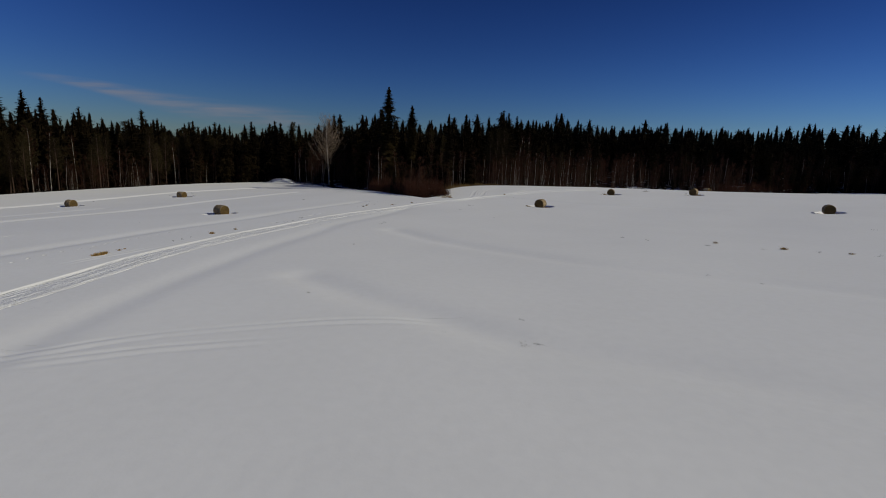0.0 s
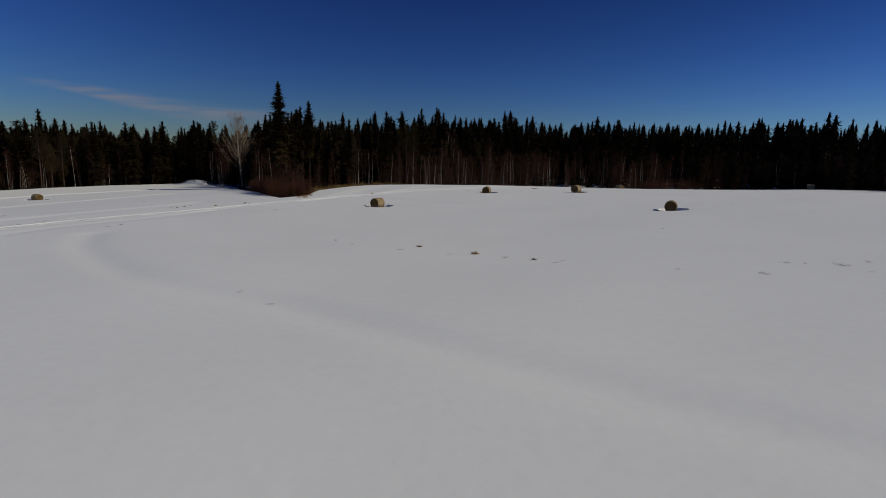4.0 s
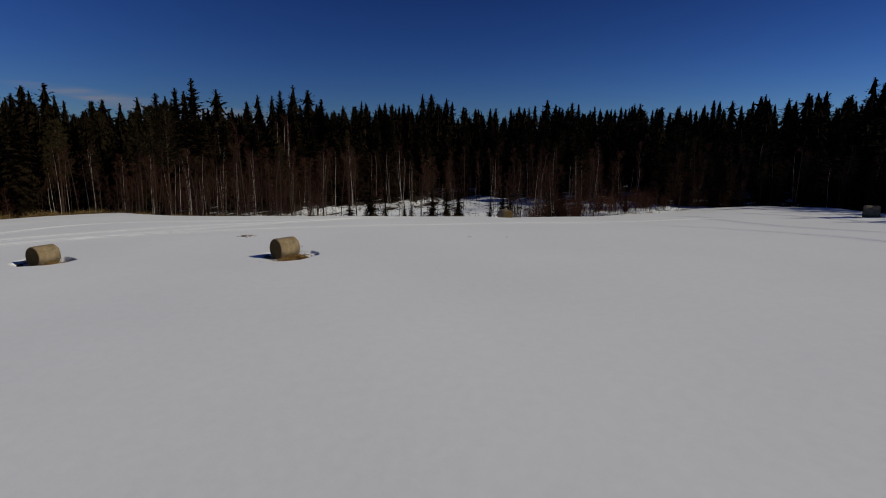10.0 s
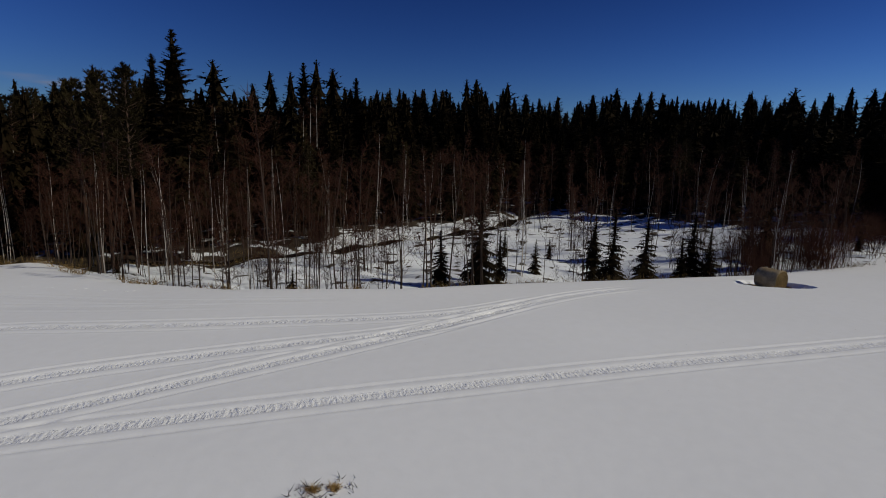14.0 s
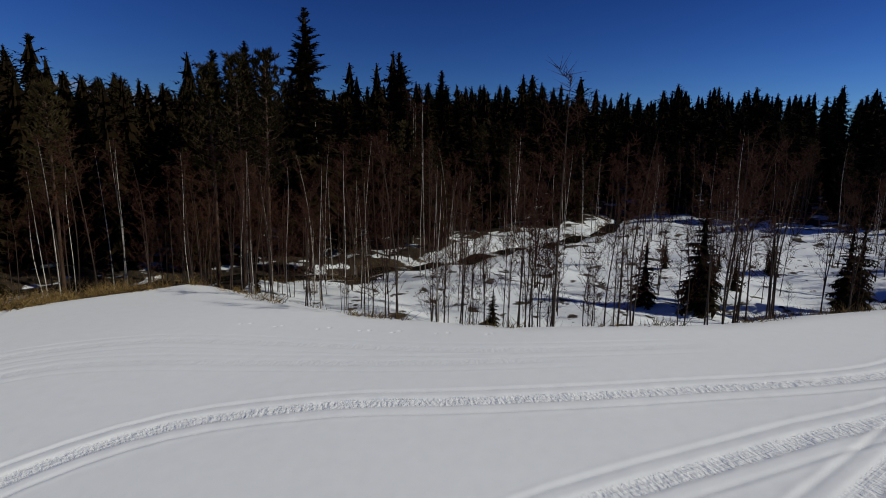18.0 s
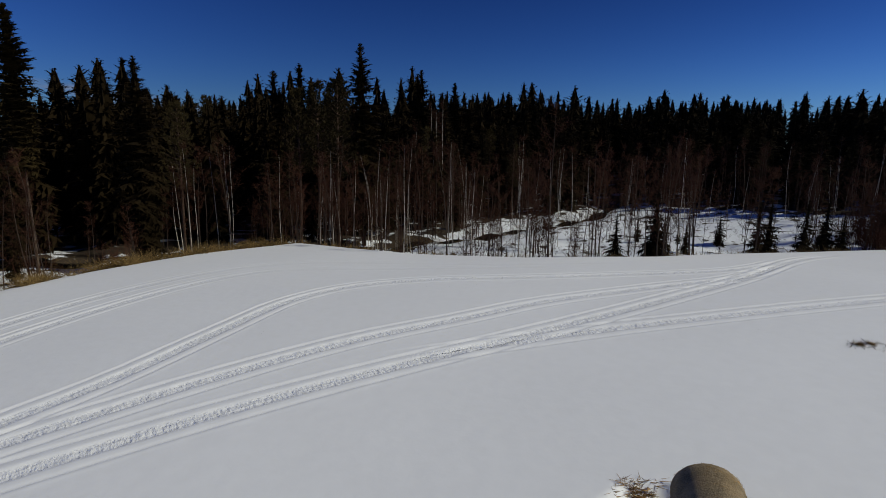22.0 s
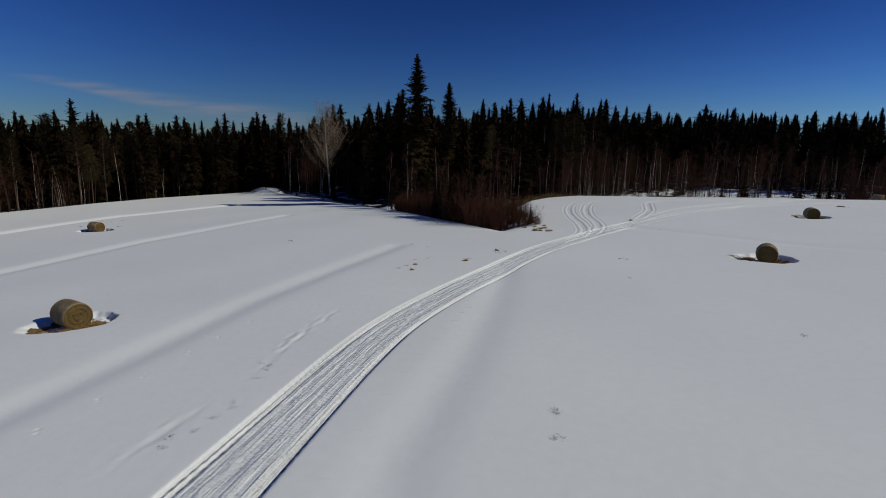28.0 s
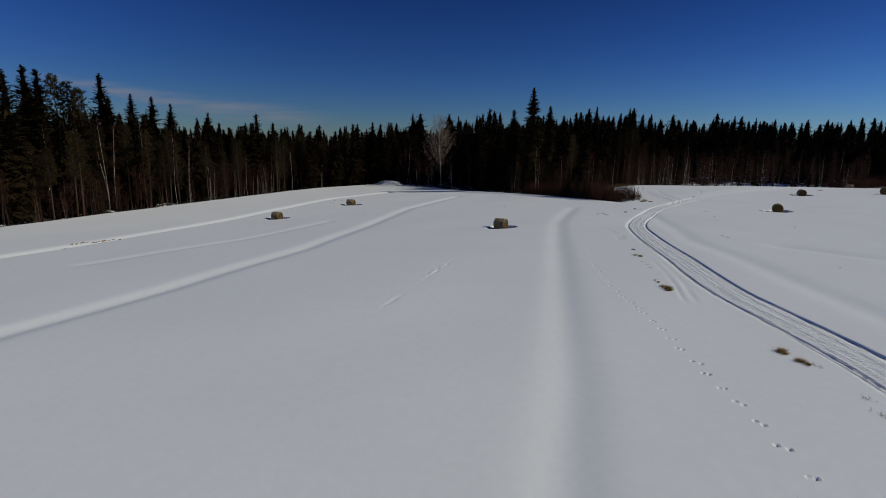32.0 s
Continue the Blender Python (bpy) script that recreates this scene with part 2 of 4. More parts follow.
def spruce_meshes(rnd, h, width, whorls, per, bare=0.08, fill=0.5, column=0.6, leaf=4, sides=6, ragged=0.25, girth=1.0):
    """Trunk and crown of a spruce: whorls of boughs, each a feathered frond with hanging twigs, round a dark dense core."""
    trunk, crown = Shape(), Shape()
    r0 = (0.009 * h + 0.03) * girth
    lean = [rnd.uniform(-0.008, 0.008) * h for _ in range(2)]
    axis = lambda s: Vector((lean[0] * s * s, lean[1] * s * s, h * s))
    trunk.tube([axis(s) for s in (-0.02, 0.15, 0.35, 0.6, 0.85, 0.995)], [r0 * k for k in (1.25, 1, 0.8, 0.55, 0.25, 0.04)], sides)
    low = lambda s: 0.72 + 0.28 * min(1.0, max(0.0, s - bare) * 4.0)
    reach = lambda s: width * 0.5 * min(1.0, (max(0.0, 1.0 - s) / column) ** 0.78) * low(s)
    if fill > 0:
        tiers(crown, rnd, axis, h, reach, bare, 15, 6, fill)
    for k in range(whorls):
        f = k / (whorls - 1)
        n = per + rnd.choice((-1, 0, 0, 1))
        turn = k * 2.4 + rnd.uniform(-0.4, 0.4)
        stout = 1 + rnd.uniform(-ragged, ragged) * (1.0 if f < 0.7 else 0.5)
        for j in range(n):
            s = min(0.985, bare + (0.985 - bare) * f ** 0.93 + rnd.uniform(-1.1, 1.1) / whorls)
            L = max(0.011 * h, reach(s) * stout * rnd.uniform(0.72, 1.12))
            t = turn + 2 * math.pi * j / n + rnd.uniform(-0.25, 0.25)
            out = Vector((math.cos(t), math.sin(t), 0))
            side = Vector((-out.y, out.x, 0))
            rise = (0.85 if s > 0.93 else 0.42 if s > 0.75 else 0.12 if s > 0.5 else -0.08) + rnd.uniform(-0.12, 0.12)
            sag = 0.42 * (1.05 - s)
            foot = axis(s)
            spot = lambda q: foot + out * (L * q) + Vector((0, 0, L * (rise * q - sag * q * q + 0.22 * sag * max(0.0, q - 0.6))))
            w = (0.2 * L + 0.014 * h * (1.32 - s)) * rnd.uniform(0.8, 1.2)
            o = len(crown.v)
            crown.v += [spot(0.05) - side * 0.14 * w, spot(0.05) + side * 0.14 * w, spot(0.6) + side * 0.3 * w, spot(1.0), spot(0.6) - side * 0.3 * w]
            crown.f.append((o, o + 1, o + 2, o + 3, o + 4))
            for m in range(leaf):
                q = 0.2 + 0.72 * (m + rnd.random() * 0.6) / leaf
                ww = w * (1.15 - 0.55 * abs(q - 0.45))
                for sg in (-1, 1):
                    crown.tri(spot(q - 0.13), spot(q + 0.05), spot(min(1.0, q + 0.16)) + side * (sg * ww * rnd.uniform(0.8, 1.35)) + Vector((0, 0, -ww * rnd.uniform(0.1, 0.7) * (1.15 - s))))
                if m % 2:
                    crown.tri(spot(q - 0.1), spot(q + 0.08), spot(q) + Vector((0, 0, -ww * rnd.uniform(0.7, 1.6) * (1.2 - s))))
    return trunk, crown


def pine_meshes(rnd, h, bare=0.4):
    """A Scots pine: bare lower stem, rising limbs and brushes of needles at their ends."""
    trunk, crown = Shape(), Shape()
    bend = [rnd.uniform(-0.02, 0.02) * h for _ in range(2)]
    axis = lambda s: Vector((bend[0] * math.sin(3 * s), bend[1] * s * s, h * s))
    r0 = 0.0075 * h + 0.02
    trunk.tube([axis(s) for s in (-0.02, 0.2, 0.45, 0.7, 0.9, 0.98)], [r0 * k for k in (1.2, 1, 0.85, 0.6, 0.3, 0.05)], 6)
    for i in range(78):
        f = (i + rnd.random()) / 78
        s = bare + (0.985 - bare) * f
        t = i * 2.39996 + rnd.uniform(-0.5, 0.5)
        L = h * 0.135 * (min(1.0, 0.55 + 1.6 * f) * (1.03 - f) ** 0.6) * rnd.uniform(0.65, 1.15) + 0.12
        out = Vector((math.cos(t), math.sin(t), rnd.uniform(0.25, 0.5) + 0.7 * f * f))
        a, b = axis(s), axis(s) + out * L
        mid = (a + b) / 2 + Vector((0, 0, -0.08 * L))
        trunk.tube([a, mid, b], [0.03, 0.02, 0.008], 3)
        for m in range(7):
            q = 0.3 + 0.75 * (m + rnd.random()) / 7
            c = a + (b - a) * q + Vector([rnd.gauss(0, 0.13 * L + 0.03) for _ in range(3)])
            for _ in range(6):
                d = out.normalized() * 0.7 + Vector([rnd.gauss(0, 0.7) for _ in range(3)]) + Vector((0, 0, 0.35))
                d = d.normalized() * rnd.uniform(0.24, 0.46)
                u = d.orthogonal().normalized() * 0.05
                crown.tri(c - u, c + u, c + d)
    return trunk, crown


def bare_meshes(rnd, h, thick, limbs, twigs, lean=0.06, crown_from=0.35, spread=0.16, stems=1):
    """A leafless tree: curved stem(s), rising limbs and a haze of fine twigs."""
    trunk, crown = Shape(), Shape()
    for q in range(stems):
        off = Vector((rnd.gauss(0, 0.25), rnd.gauss(0, 0.25), 0)) if stems > 1 else Vector()
        hh = h * (1 if q == 0 else rnd.uniform(0.6, 0.95))
        dx, dy, wob = rnd.gauss(0, lean) * hh, rnd.gauss(0, lean) * hh, rnd.uniform(-0.03, 0.03) * hh
        axis = lambda s: off + Vector((dx * abs(s) ** 1.4 + wob * math.sin(5 * s), dy * abs(s) ** 1.4 + wob * math.cos(4 * s) - wob, hh * s))
        trunk.tube([axis(s) for s in (-0.03, 0.12, 0.27, 0.42, 0.57, 0.72, 0.86, 0.99)], [thick * k for k in (1.25, 1, 0.88, 0.76, 0.62, 0.46, 0.28, 0.06)], 6)
        tips = []
        for i in range(limbs):
            s = crown_from + (0.96 - crown_from) * rnd.random() ** 0.8
            t = rnd.random() * 2 * math.pi
            L = hh * spread * (1.25 - s) * rnd.uniform(0.6, 1.3)
            a = axis(s)
            m = a + Vector((math.cos(t) * 0.45, math.sin(t) * 0.45, 0.4)) * L
            b = a + Vector((math.cos(t) * 0.85, math.sin(t) * 0.85, 1.0)) * L
            r = max(0.006, thick * 0.22 * (1.1 - s))
            crown.tube([a, m, b], [r, r * 0.65, r * 0.3], 3)
            tips += [(a, m), (m, b), (m, b)]
        for i in range(twigs):
            a, b = rnd.choice(tips)
            c = a + (b - a) * rnd.random()
            L = hh * spread * rnd.uniform(0.12, 0.42)
            crown.spike(c, c + Vector((rnd.gauss(0, 0.55), rnd.gauss(0, 0.55), rnd.uniform(0.1, 1.0))) * L, 0.010)
    return trunk, crown


def shrub_mesh(rnd, h, stems, twigs):
    s = Shape()
    for _ in range(stems):
        t, tilt = rnd.random() * 2 * math.pi, rnd.uniform(0.05, 0.5)
        L = h * rnd.uniform(0.55, 1.1)
        foot = Vector((rnd.gauss(0, 0.18 * h), rnd.gauss(0, 0.18 * h), -0.05))
        pts = [foot + Vector((math.cos(t) * tilt * q ** 1.3, math.sin(t) * tilt * q ** 1.3, q * (1.05 - 0.2 * tilt))) * L for q in (0, 0.35, 0.7, 1.0)]
        s.tube(pts, [0.011, 0.009, 0.006, 0.002], 3)
        for _ in range(twigs):
            q = rnd.uniform(0.15, 0.95) * 3
            i = min(2, int(q))
            a = pts[i] + (pts[i + 1] - pts[i]) * (q - i)
            s.spike(a, a + Vector((rnd.gauss(0, 0.45), rnd.gauss(0, 0.45), rnd.uniform(0.3, 1.0))) * (L * rnd.uniform(0.12, 0.35)), 0.0045)
    return s


# ---- shape of the land ----
# smooth swells of the field: a level and soft round rises on a coarse grid
RISE_X, RISE_Y, RISE_R = (-90.0, -52.0, -14.0, 24.0, 62.0, 100.0), (-20.0, 20.0, 60.0, 100.0, 140.0), 30.0
RISES = [-1.25, -0.61, -1.09, -0.16, -0.27, -0.12, 0.61, -1.77, -0.4, -1.45, -0.62, 0.73, 0.64, -0.47, -0.29, 1.09, 0.73, -1.89, 3.04, -2.17, 0.34, 1.51, 1.73, -0.2, -3.16, 0.95, 0.81, 0.84, 1.31, 1.86, -0.88]
FIELD = [(-160, -90), (-110, -20), (-86, 34), (-77.5, 58), (-74, 70), (-69.5, 82), (-65, 92), (-61, 103), (-56, 116.5), (-50.5, 125), (-45, 131), (-38, 128), (-29, 112), (-19, 98),
         (-14.5, 91), (-8, 80), (-3.4, 72.6), (-0.6, 76), (-1.6, 85), (2, 95), (5.5, 100.3), (10, 104.6), (14, 101.4), (18, 99.0), (24, 97.4), (31, 98.2),
         (38, 100.9), (45, 103.2), (58, 108.5), (66, 114), (76, 119), (83, 119), (85.5, 109), (82.5, 97), (80.5, 87), (80, 78), (86, 60), (110, 10), (160, -90)]


def smooth(a, b, v):
    s = np.clip((v - a) / (b - a), 0, 1)
    return s * s * (3 - 2 * s)


def far_from(line, x, y, closed=False):
    """How far the places x, y lie from a line of points."""
    pts = list(line) + ([line[0]] if closed else [])
    best = np.full(np.shape(x), 1e9)
    for (ax, ay), (bx, by) in zip(pts, pts[1:]):
        ux, uy = bx - ax, by - ay
        s = np.clip(((x - ax) * ux + (y - ay) * uy) / (ux * ux + uy * uy), 0, 1)
        best = np.minimum(best, (x - ax - s * ux) ** 2 + (y - ay - s * uy) ** 2)
    return np.sqrt(best)


def inside_of(poly, x, y):
    inside = np.zeros(np.shape(x), bool)
    for (ax, ay), (bx, by) in zip(poly, poly[1:] + poly[:1]):
        if ay != by:
            inside ^= ((ay > y) != (by > y)) & (x < (bx - ax) * (y - ay) / (by - ay) + ax)
    return inside


def beyond(x, y):
    """Metres outside the open field (negative inside it)."""
    d = far_from(FIELD, x, y, True)
    return np.where(inside_of(FIELD, x, y), -d, d)


def swell(x, y):
    z = np.full(np.shape(x), RISES[-1])
    for i, (cx, cy) in enumerate((cx, cy) for cx in RISE_X for cy in RISE_Y):
        z = z + RISES[i] * np.exp(-((x - cx) ** 2 + (y - cy) ** 2) / (2 * RISE_R * RISE_R))
    return z


# the open, snowy clearing beyond the field
CLEARING = [(10, 102), (14, 110), (18, 118), (21, 126), (26, 133), (33, 138), (42, 148), (48, 149), (56, 143), (63, 134), (69, 124), (72, 118), (45, 102)]
BROOK = [(-14, 106), (-2, 112.5), (8, 115), (15, 117.5), (22, 122), (28, 128), (35, 134), (41, 142), (47, 156)]


# old drains in the field that show as soft furrows under the snow: line, depth, width
FURROWS = [([(-4, 38), (-1, 33), (1.9, 29.6), (6.1, 25.2), (9.6, 22.9), (12.9, 21.2), (15.1, 19.5), (18, 17.2), (25, 12)], 0.10, 0.85),
           ([(-6, 21), (-3.1, 18), (-0.8, 16.1), (1.0, 14.3), (2.1, 13.4), (3.9, 12.6), (5.8, 11.6), (7.4, 10.7), (9.1, 9.9), (15, 7)], 0.12, 0.9),
           ([(-11.2, 6), (-10.8, 20), (-10.3, 27), (-9.3, 34.5), (-8.9, 41), (-7.4, 46.5), (-6, 52.7), (-4.5, 60)], 0.07, 0.72),
           ([(-26, 4), (-25.4, 10.5), (-24.2, 15), (-22.2, 25), (-18.5, 43.3), (-16.2, 54), (-13.9, 61), (-11.3, 68)], 0.10, 0.68),
           ([(-48, 6), (-44.8, 20.4), (-42, 28), (-38.4, 41), (-34.9, 62.7), (-32.4, 75), (-25.5, 90)], 0.155, 0.68),
           ([(-66, 22), (-61.7, 40.7), (-58.5, 54), (-51.8, 79), (-47, 94), (-38, 106)], 0.25, 0.68),
           ([(-52, 36), (-45.5, 49), (-41, 62)], 0.08, 0.58),
           ([(7, 73.5), (8.3, 72.3), (12.9, 68.2), (16.3, 65.2), (20, 63), (30, 58)], 0.10, 0.68)]
# packed snow: line, half width
TRACKS = {
    "main": ([(-18.6, -14), (-17.2, -2), (-16.0, 8), (-15.1, 14.5), (-14.85, 17.5), (-14.75, 20.9), (-14.65, 24.7), (-14.1, 28.7), (-13.45, 32.3), (-12.35, 38.5), (-10.6, 47), (-9.1, 51.8), (-6.4, 57.4), (-2.1, 64.6),
              (2.2, 69.8), (5.2, 72.8), (9.2, 76.4)], 1.35),
    "onward": ([(0.2, 67.4), (2.4, 69.8), (5.3, 72.7), (9.6, 76.7), (15.6, 81.1), (21.6, 84.8), (26.7, 88), (32.3, 92), (38.2, 97.4), (42.6, 100.2)], 0.85),
    "upper": ([(7.6, 75.6), (10.2, 78.6), (13.6, 81.9), (17, 84.7), (20.3, 86.7), (23.4, 88.6), (28, 90.5), (32.5, 92.4), (37.5, 97.0)], 0.85),
    "bend": ([(8.3, 76.6), (9.4, 78.6), (10.5, 80.4), (11.7, 82.6), (12.9, 86), (14.0, 89), (16.0, 91.1), (19.1, 92.0), (22.3, 92.2), (27, 92.8), (33, 94.0), (37.6, 97.3)], 0.85),
    "lower": ([(18.0, 83.2), (21, 84.3), (24.4, 85.4), (28.4, 86.5), (36, 88.6), (41.6, 90.2), (48.6, 92.1), (57, 94.0), (61, 95.0), (65.5, 97.3), (67.3, 100.6), (66.4, 107)], 0.85),
    "east": ([(48.6, 92.0), (55.7, 91.4), (60.2, 88.0), (63.2, 84.8), (66, 79.8), (67.5, 72), (68, 66)], 0.85),
    "fork": ([(64.8, 98.5), (65.9, 95), (66.2, 90), (67.2, 86.4), (69, 83.4), (72.5, 77), (75, 68)], 0.85),
    "ridge": ([(74.2, 108), (74.9, 100), (74.7, 92.5), (73.6, 85), (72.8, 78), (73.5, 70)], 0.85),
    "spur": ([(1.0, 68.6), (2.6, 71.5), (3.3, 75), (3.7, 80), (4.3, 84), (5.5, 88.5), (7.2, 92.0), (9.6, 94.9), (12.6, 96.2), (15.1, 96.2), (18.4, 95.8), (21.3, 95.4), (24.6, 95.4), (30, 96)], 0.85),
    "twin_spur": ([(2.2, 69.6), (4.1, 73), (4.8, 76), (5.2, 80), (6.0, 84), (7.3, 88.3), (9.0, 91.8), (11, 94.0), (13.5, 94.6), (17.2, 94.5), (21.3, 94.4), (26, 94.8)], 0.85),
}
PRINTS = [(-21.0, 5), (-20.45, 10.2), (-20.2, 12.7), (-20.15, 14.5), (-20.05, 16.2), (-19.85, 19.4), (-19.75, 21.6), (-19.75, 24.5), (-19.65, 26), (-19.45, 27.3), (-19.25, 28.8), (-19.1, 30.5), (-18.8, 33.0), (-18.2, 36.3), (-17.1, 41.5), (-15.8, 48.2), (-14.6, 53)]
GLIDES = [[(-13.5, 10.8), (-10.9, 11.9), (-9.8, 12.4), (-8.8, 13.1), (-7.2, 13.8), (-5.2, 14.4), (-3.2, 14.9), (-1.2, 15.1), (1.0, 15.0)], [(-17.4, 22), (-16.73, 24.5), (-16.3, 25.9), (-15.85, 27.8), (-15.4, 29.8), (-15.1, 31.5), (-14.7, 33.5)], [(-11, 11.0), (-7.7, 12.4), (-6.7, 12.7), (-5.5, 13.0), (-3.2, 13.5)]]
DRAG = [(-30.6, 21.5), (-29.84, 24.3), (-27.86, 31.2), (-26.17, 38.5), (-24.4, 46.4)]
SCUFF = [(-14.4, 40), (-13.7, 43.7), (-13.2, 46.1), (-12.0, 53.8), (-10.5, 58.6), (-9.1, 62.2)]
MORE_PRINTS = [[(-13.3, 82.6), (-10.2, 78.6), (-7.3, 75.3), (-3.7, 72), (-1.5, 71.1), (0.7, 71.3), (1.0, 74.4), (0.9, 78.1), (1.4, 82)], [(13.4, 98.3), (15.8, 97.8), (18.4, 97.3), (21.3, 96.9), (25, 96.6)]]
HOLLOW = (1.67, 1.46)
BALES = [(10.72, 61.89, -0.07, 29), (23.4, 76.92, 0.63, 18.7), (35.45, 77.25, 1.09, 38), (38.5, 53.8, 1.07, 25), (49.2, 101.85, 0.04, -27), (79.1, 95.5, 1.35, -55), (-22.3, 51.2, -0.9, -58), (-42.1, 82.7, -2.5, -70), (-48.8, 67.4, -2.7, -66)]


def winding(line, step):
    """Evenly spaced places along a smooth curve through the points of a line, with their headings."""
    p = [np.array(a, float) for a in line]
    p = [p[0] * 2 - p[1]] + p + [p[-1] * 2 - p[-2]]
    fine = []
    for i in range(1, len(p) - 2):
        for k in range(24):
            t = k / 24
            fine.append(0.5 * (2 * p[i] + (p[i + 1] - p[i - 1]) * t + (2 * p[i - 1] - 5 * p[i] + 4 * p[i + 1] - p[i + 2]) * t * t + (3 * p[i] - p[i - 1] - 3 * p[i + 1] + p[i + 2]) * t ** 3))
    fine = np.array(fine + [p[-2]])
    s = np.concatenate([[0], np.cumsum(np.hypot(*np.diff(fine, axis=0).T))])
    at = np.arange(0, s[-1], step)
    c = np.stack([np.interp(at, s, fine[:, 0]), np.interp(at, s, fine[:, 1])], -1)
    g = np.gradient(c, axis=0)
    return at, c, g / np.linalg.norm(g, axis=1)[:, None]


def height(x, y):
    """The land's height, field, bank and wood together."""
    x, y = np.asarray(x, float), np.asarray(y, float)
    d = beyond(x, y)
    low = -2.7 + 2.9 * smooth(42, 88, x) + 6.0 * smooth(135, 215, y) * smooth(-60, 40, x) - 0.4 * smooth(0, -30, x) - 2.2 * smooth(-34, -52, x) - 1.3 * smooth(70, 84, x) * smooth(135, 120, y)
    low = low + 0.22 * np.sin(x * 0.43 + 1.0) * np.sin(y * 0.37) + 0.12 * np.sin(x * 1.1 + y * 0.7)
    low = low - 0.45 * np.exp(-(far_from(BROOK, x, y) / 1.5) ** 2)
    k = smooth(-0.6, 7.0, d)
    z = swell(x, y) + 0.035 * np.sin(0.31 * x + 0.9 * np.sin(0.17 * y)) * np.sin(0.27 * y + 1.3 * np.sin(0.13 * x))
    for line, deep, wide in FURROWS:
        z = z - deep * np.exp(-(far_from(line, x, y) / wide) ** 2)
    z = z * (1 - k) + low * k + 1.05 * np.exp(-((x + 40.8) ** 2 / 9 + (y - 130) ** 2 / 8) ** 2)
    return z

# ---- the ground: one sheet, fine over the field and the bank, coarse to the horizon ----
def spaced(lo, hi, step, far):
    mid = np.arange(lo, hi + 1e-6, step)
    grow = step * 1.35 ** np.arange(1, 60)
    out = np.cumsum(grow)
    out = out[out < far]
    return np.concatenate([lo - out[::-1], mid, hi + out])


# ---- what is pressed and melted into the snow ----
chance = np.random.RandomState(3)
ROUGH = chance.rand(512, 512)


def grit(u, s, su, ss):
    a, b = np.broadcast_arrays(u * su, s * ss)
    i, j = np.floor(a).astype(int), np.floor(b).astype(int)
    fa, fb = a - i, b - j
    n = lambda p, r: ROUGH[p % 512, r % 512]
    return (n(i, j) * (1 - fa) + n(i + 1, j) * fa) * (1 - fb) + (n(i, j + 1) * (1 - fa) + n(i + 1, j + 1) * fa) * fb - 0.5


def groove(u, at, wide):
    return np.exp(-((u - at) / wide) ** 2)


def sled(seed):
    """One snowmobile: a cleated belt print between two ski runs."""
    def relief(u, s):
        w = 0
        belt = smooth(0.24, 0.17, np.abs(u - w))
        worn_out = 0.7 + 0.6 * grit(s * 0 + seed, s, 1, 0.15)
        z = -0.027 * belt + belt * 0.030 * grit(u, s, 5, 5) * worn_out
        z = z + 0.005 * groove(u, w - 0.32, 0.06) + 0.005 * groove(u, w + 0.32, 0.06)
        for k in (-0.54, 0.54):
            z = z - 0.024 * groove(u, w + k, 0.05) + 0.007 * groove(u, w + k * 1.2, 0.06)
        return z + 0.010 * grit(u, s, 4, 3)
    return relief


def worn(u, s):
    """A much-used route: many runs side by side between deeper ski lines."""
    u = u / 0.8
    z = -0.022 * smooth(1.3, 0.9, np.abs(u))
    for k, (at, amp, wide) in enumerate(((-1.06, 0.098, 0.06), (-0.9, 0.05, 0.045), (-0.52, 0.018, 0.08), (-0.2, 0.014, 0.08), (0.14, 0.014, 0.08), (0.5, 0.018, 0.08), (0.88, 0.082, 0.055), (1.02, 0.05, 0.04), (1.12, 0.05, 0.04))):
        drift = (0.03 if abs(at) > 0.8 else 0.09) * np.sin(s * (0.11 + 0.023 * k) + k * 1.7)
        z = z - amp * groove(u, at + drift, wide)
    return z + smooth(1.0, 0.6, np.abs(u)) * 0.026 * grit(u, s, 5, 2.5)


def glide(u, s):
    """Shallow smooth streaks left by a sledge."""
    deep = np.clip(0.6 + 1.5 * grit(s * 0, s, 1, 0.3), 0.1, 1.4)
    return deep * (-0.020 * groove(u, -0.22, 0.13) - 0.016 * groove(u, 0.25, 0.10) + 0.008 * groove(u, 0.03, 0.1)) + 0.015 * deep * grit(u, s, 4, 0.8)


def scuff(u, s):
    """A dragged, half-filled line in the snow."""
    way = u - 0.06 * np.sin(s * 0.9)
    deep = np.clip(0.35 + 2.2 * grit(s * 0, s, 1, 0.45), 0.05, 1.4)
    return -0.012 * deep * groove(way, 0, 0.09) + 0.045 * deep * grit(u, s, 7, 3) * groove(way, 0.1, 0.25)


def hops(seed, gap, deep, until=999.0):
    """Pairs of small paw prints, half filled in past a certain way."""
    q = random.Random(seed)
    spots, s = [], 0.4
    while s < 60:
        faint = 1.0 if s < until else 0.35
        for k in range(2):
            spots.append((q.gauss(0.07 * (1 if k else -1), 0.03), s + q.gauss(0, 0.05) + 0.18 * k, q.uniform(0.045, 0.062), deep * faint))
        s += gap * q.uniform(0.75, 1.25) * (1.0 if s < until else 1.8)

    def relief(u, s):
        z = np.zeros(u.shape)
        for a, b, r, dp in spots:
            near = (np.abs(s - b) < 0.35) & (np.abs(u - a) < 0.35)
            d2 = ((u[near] - a) ** 2 + (s[near] - b) ** 2) / r ** 2
            z[near] += -dp * np.exp(-d2 ** 2) + 0.25 * dp * np.exp(-(d2 - 2.0) ** 2)
        return z
    return relief


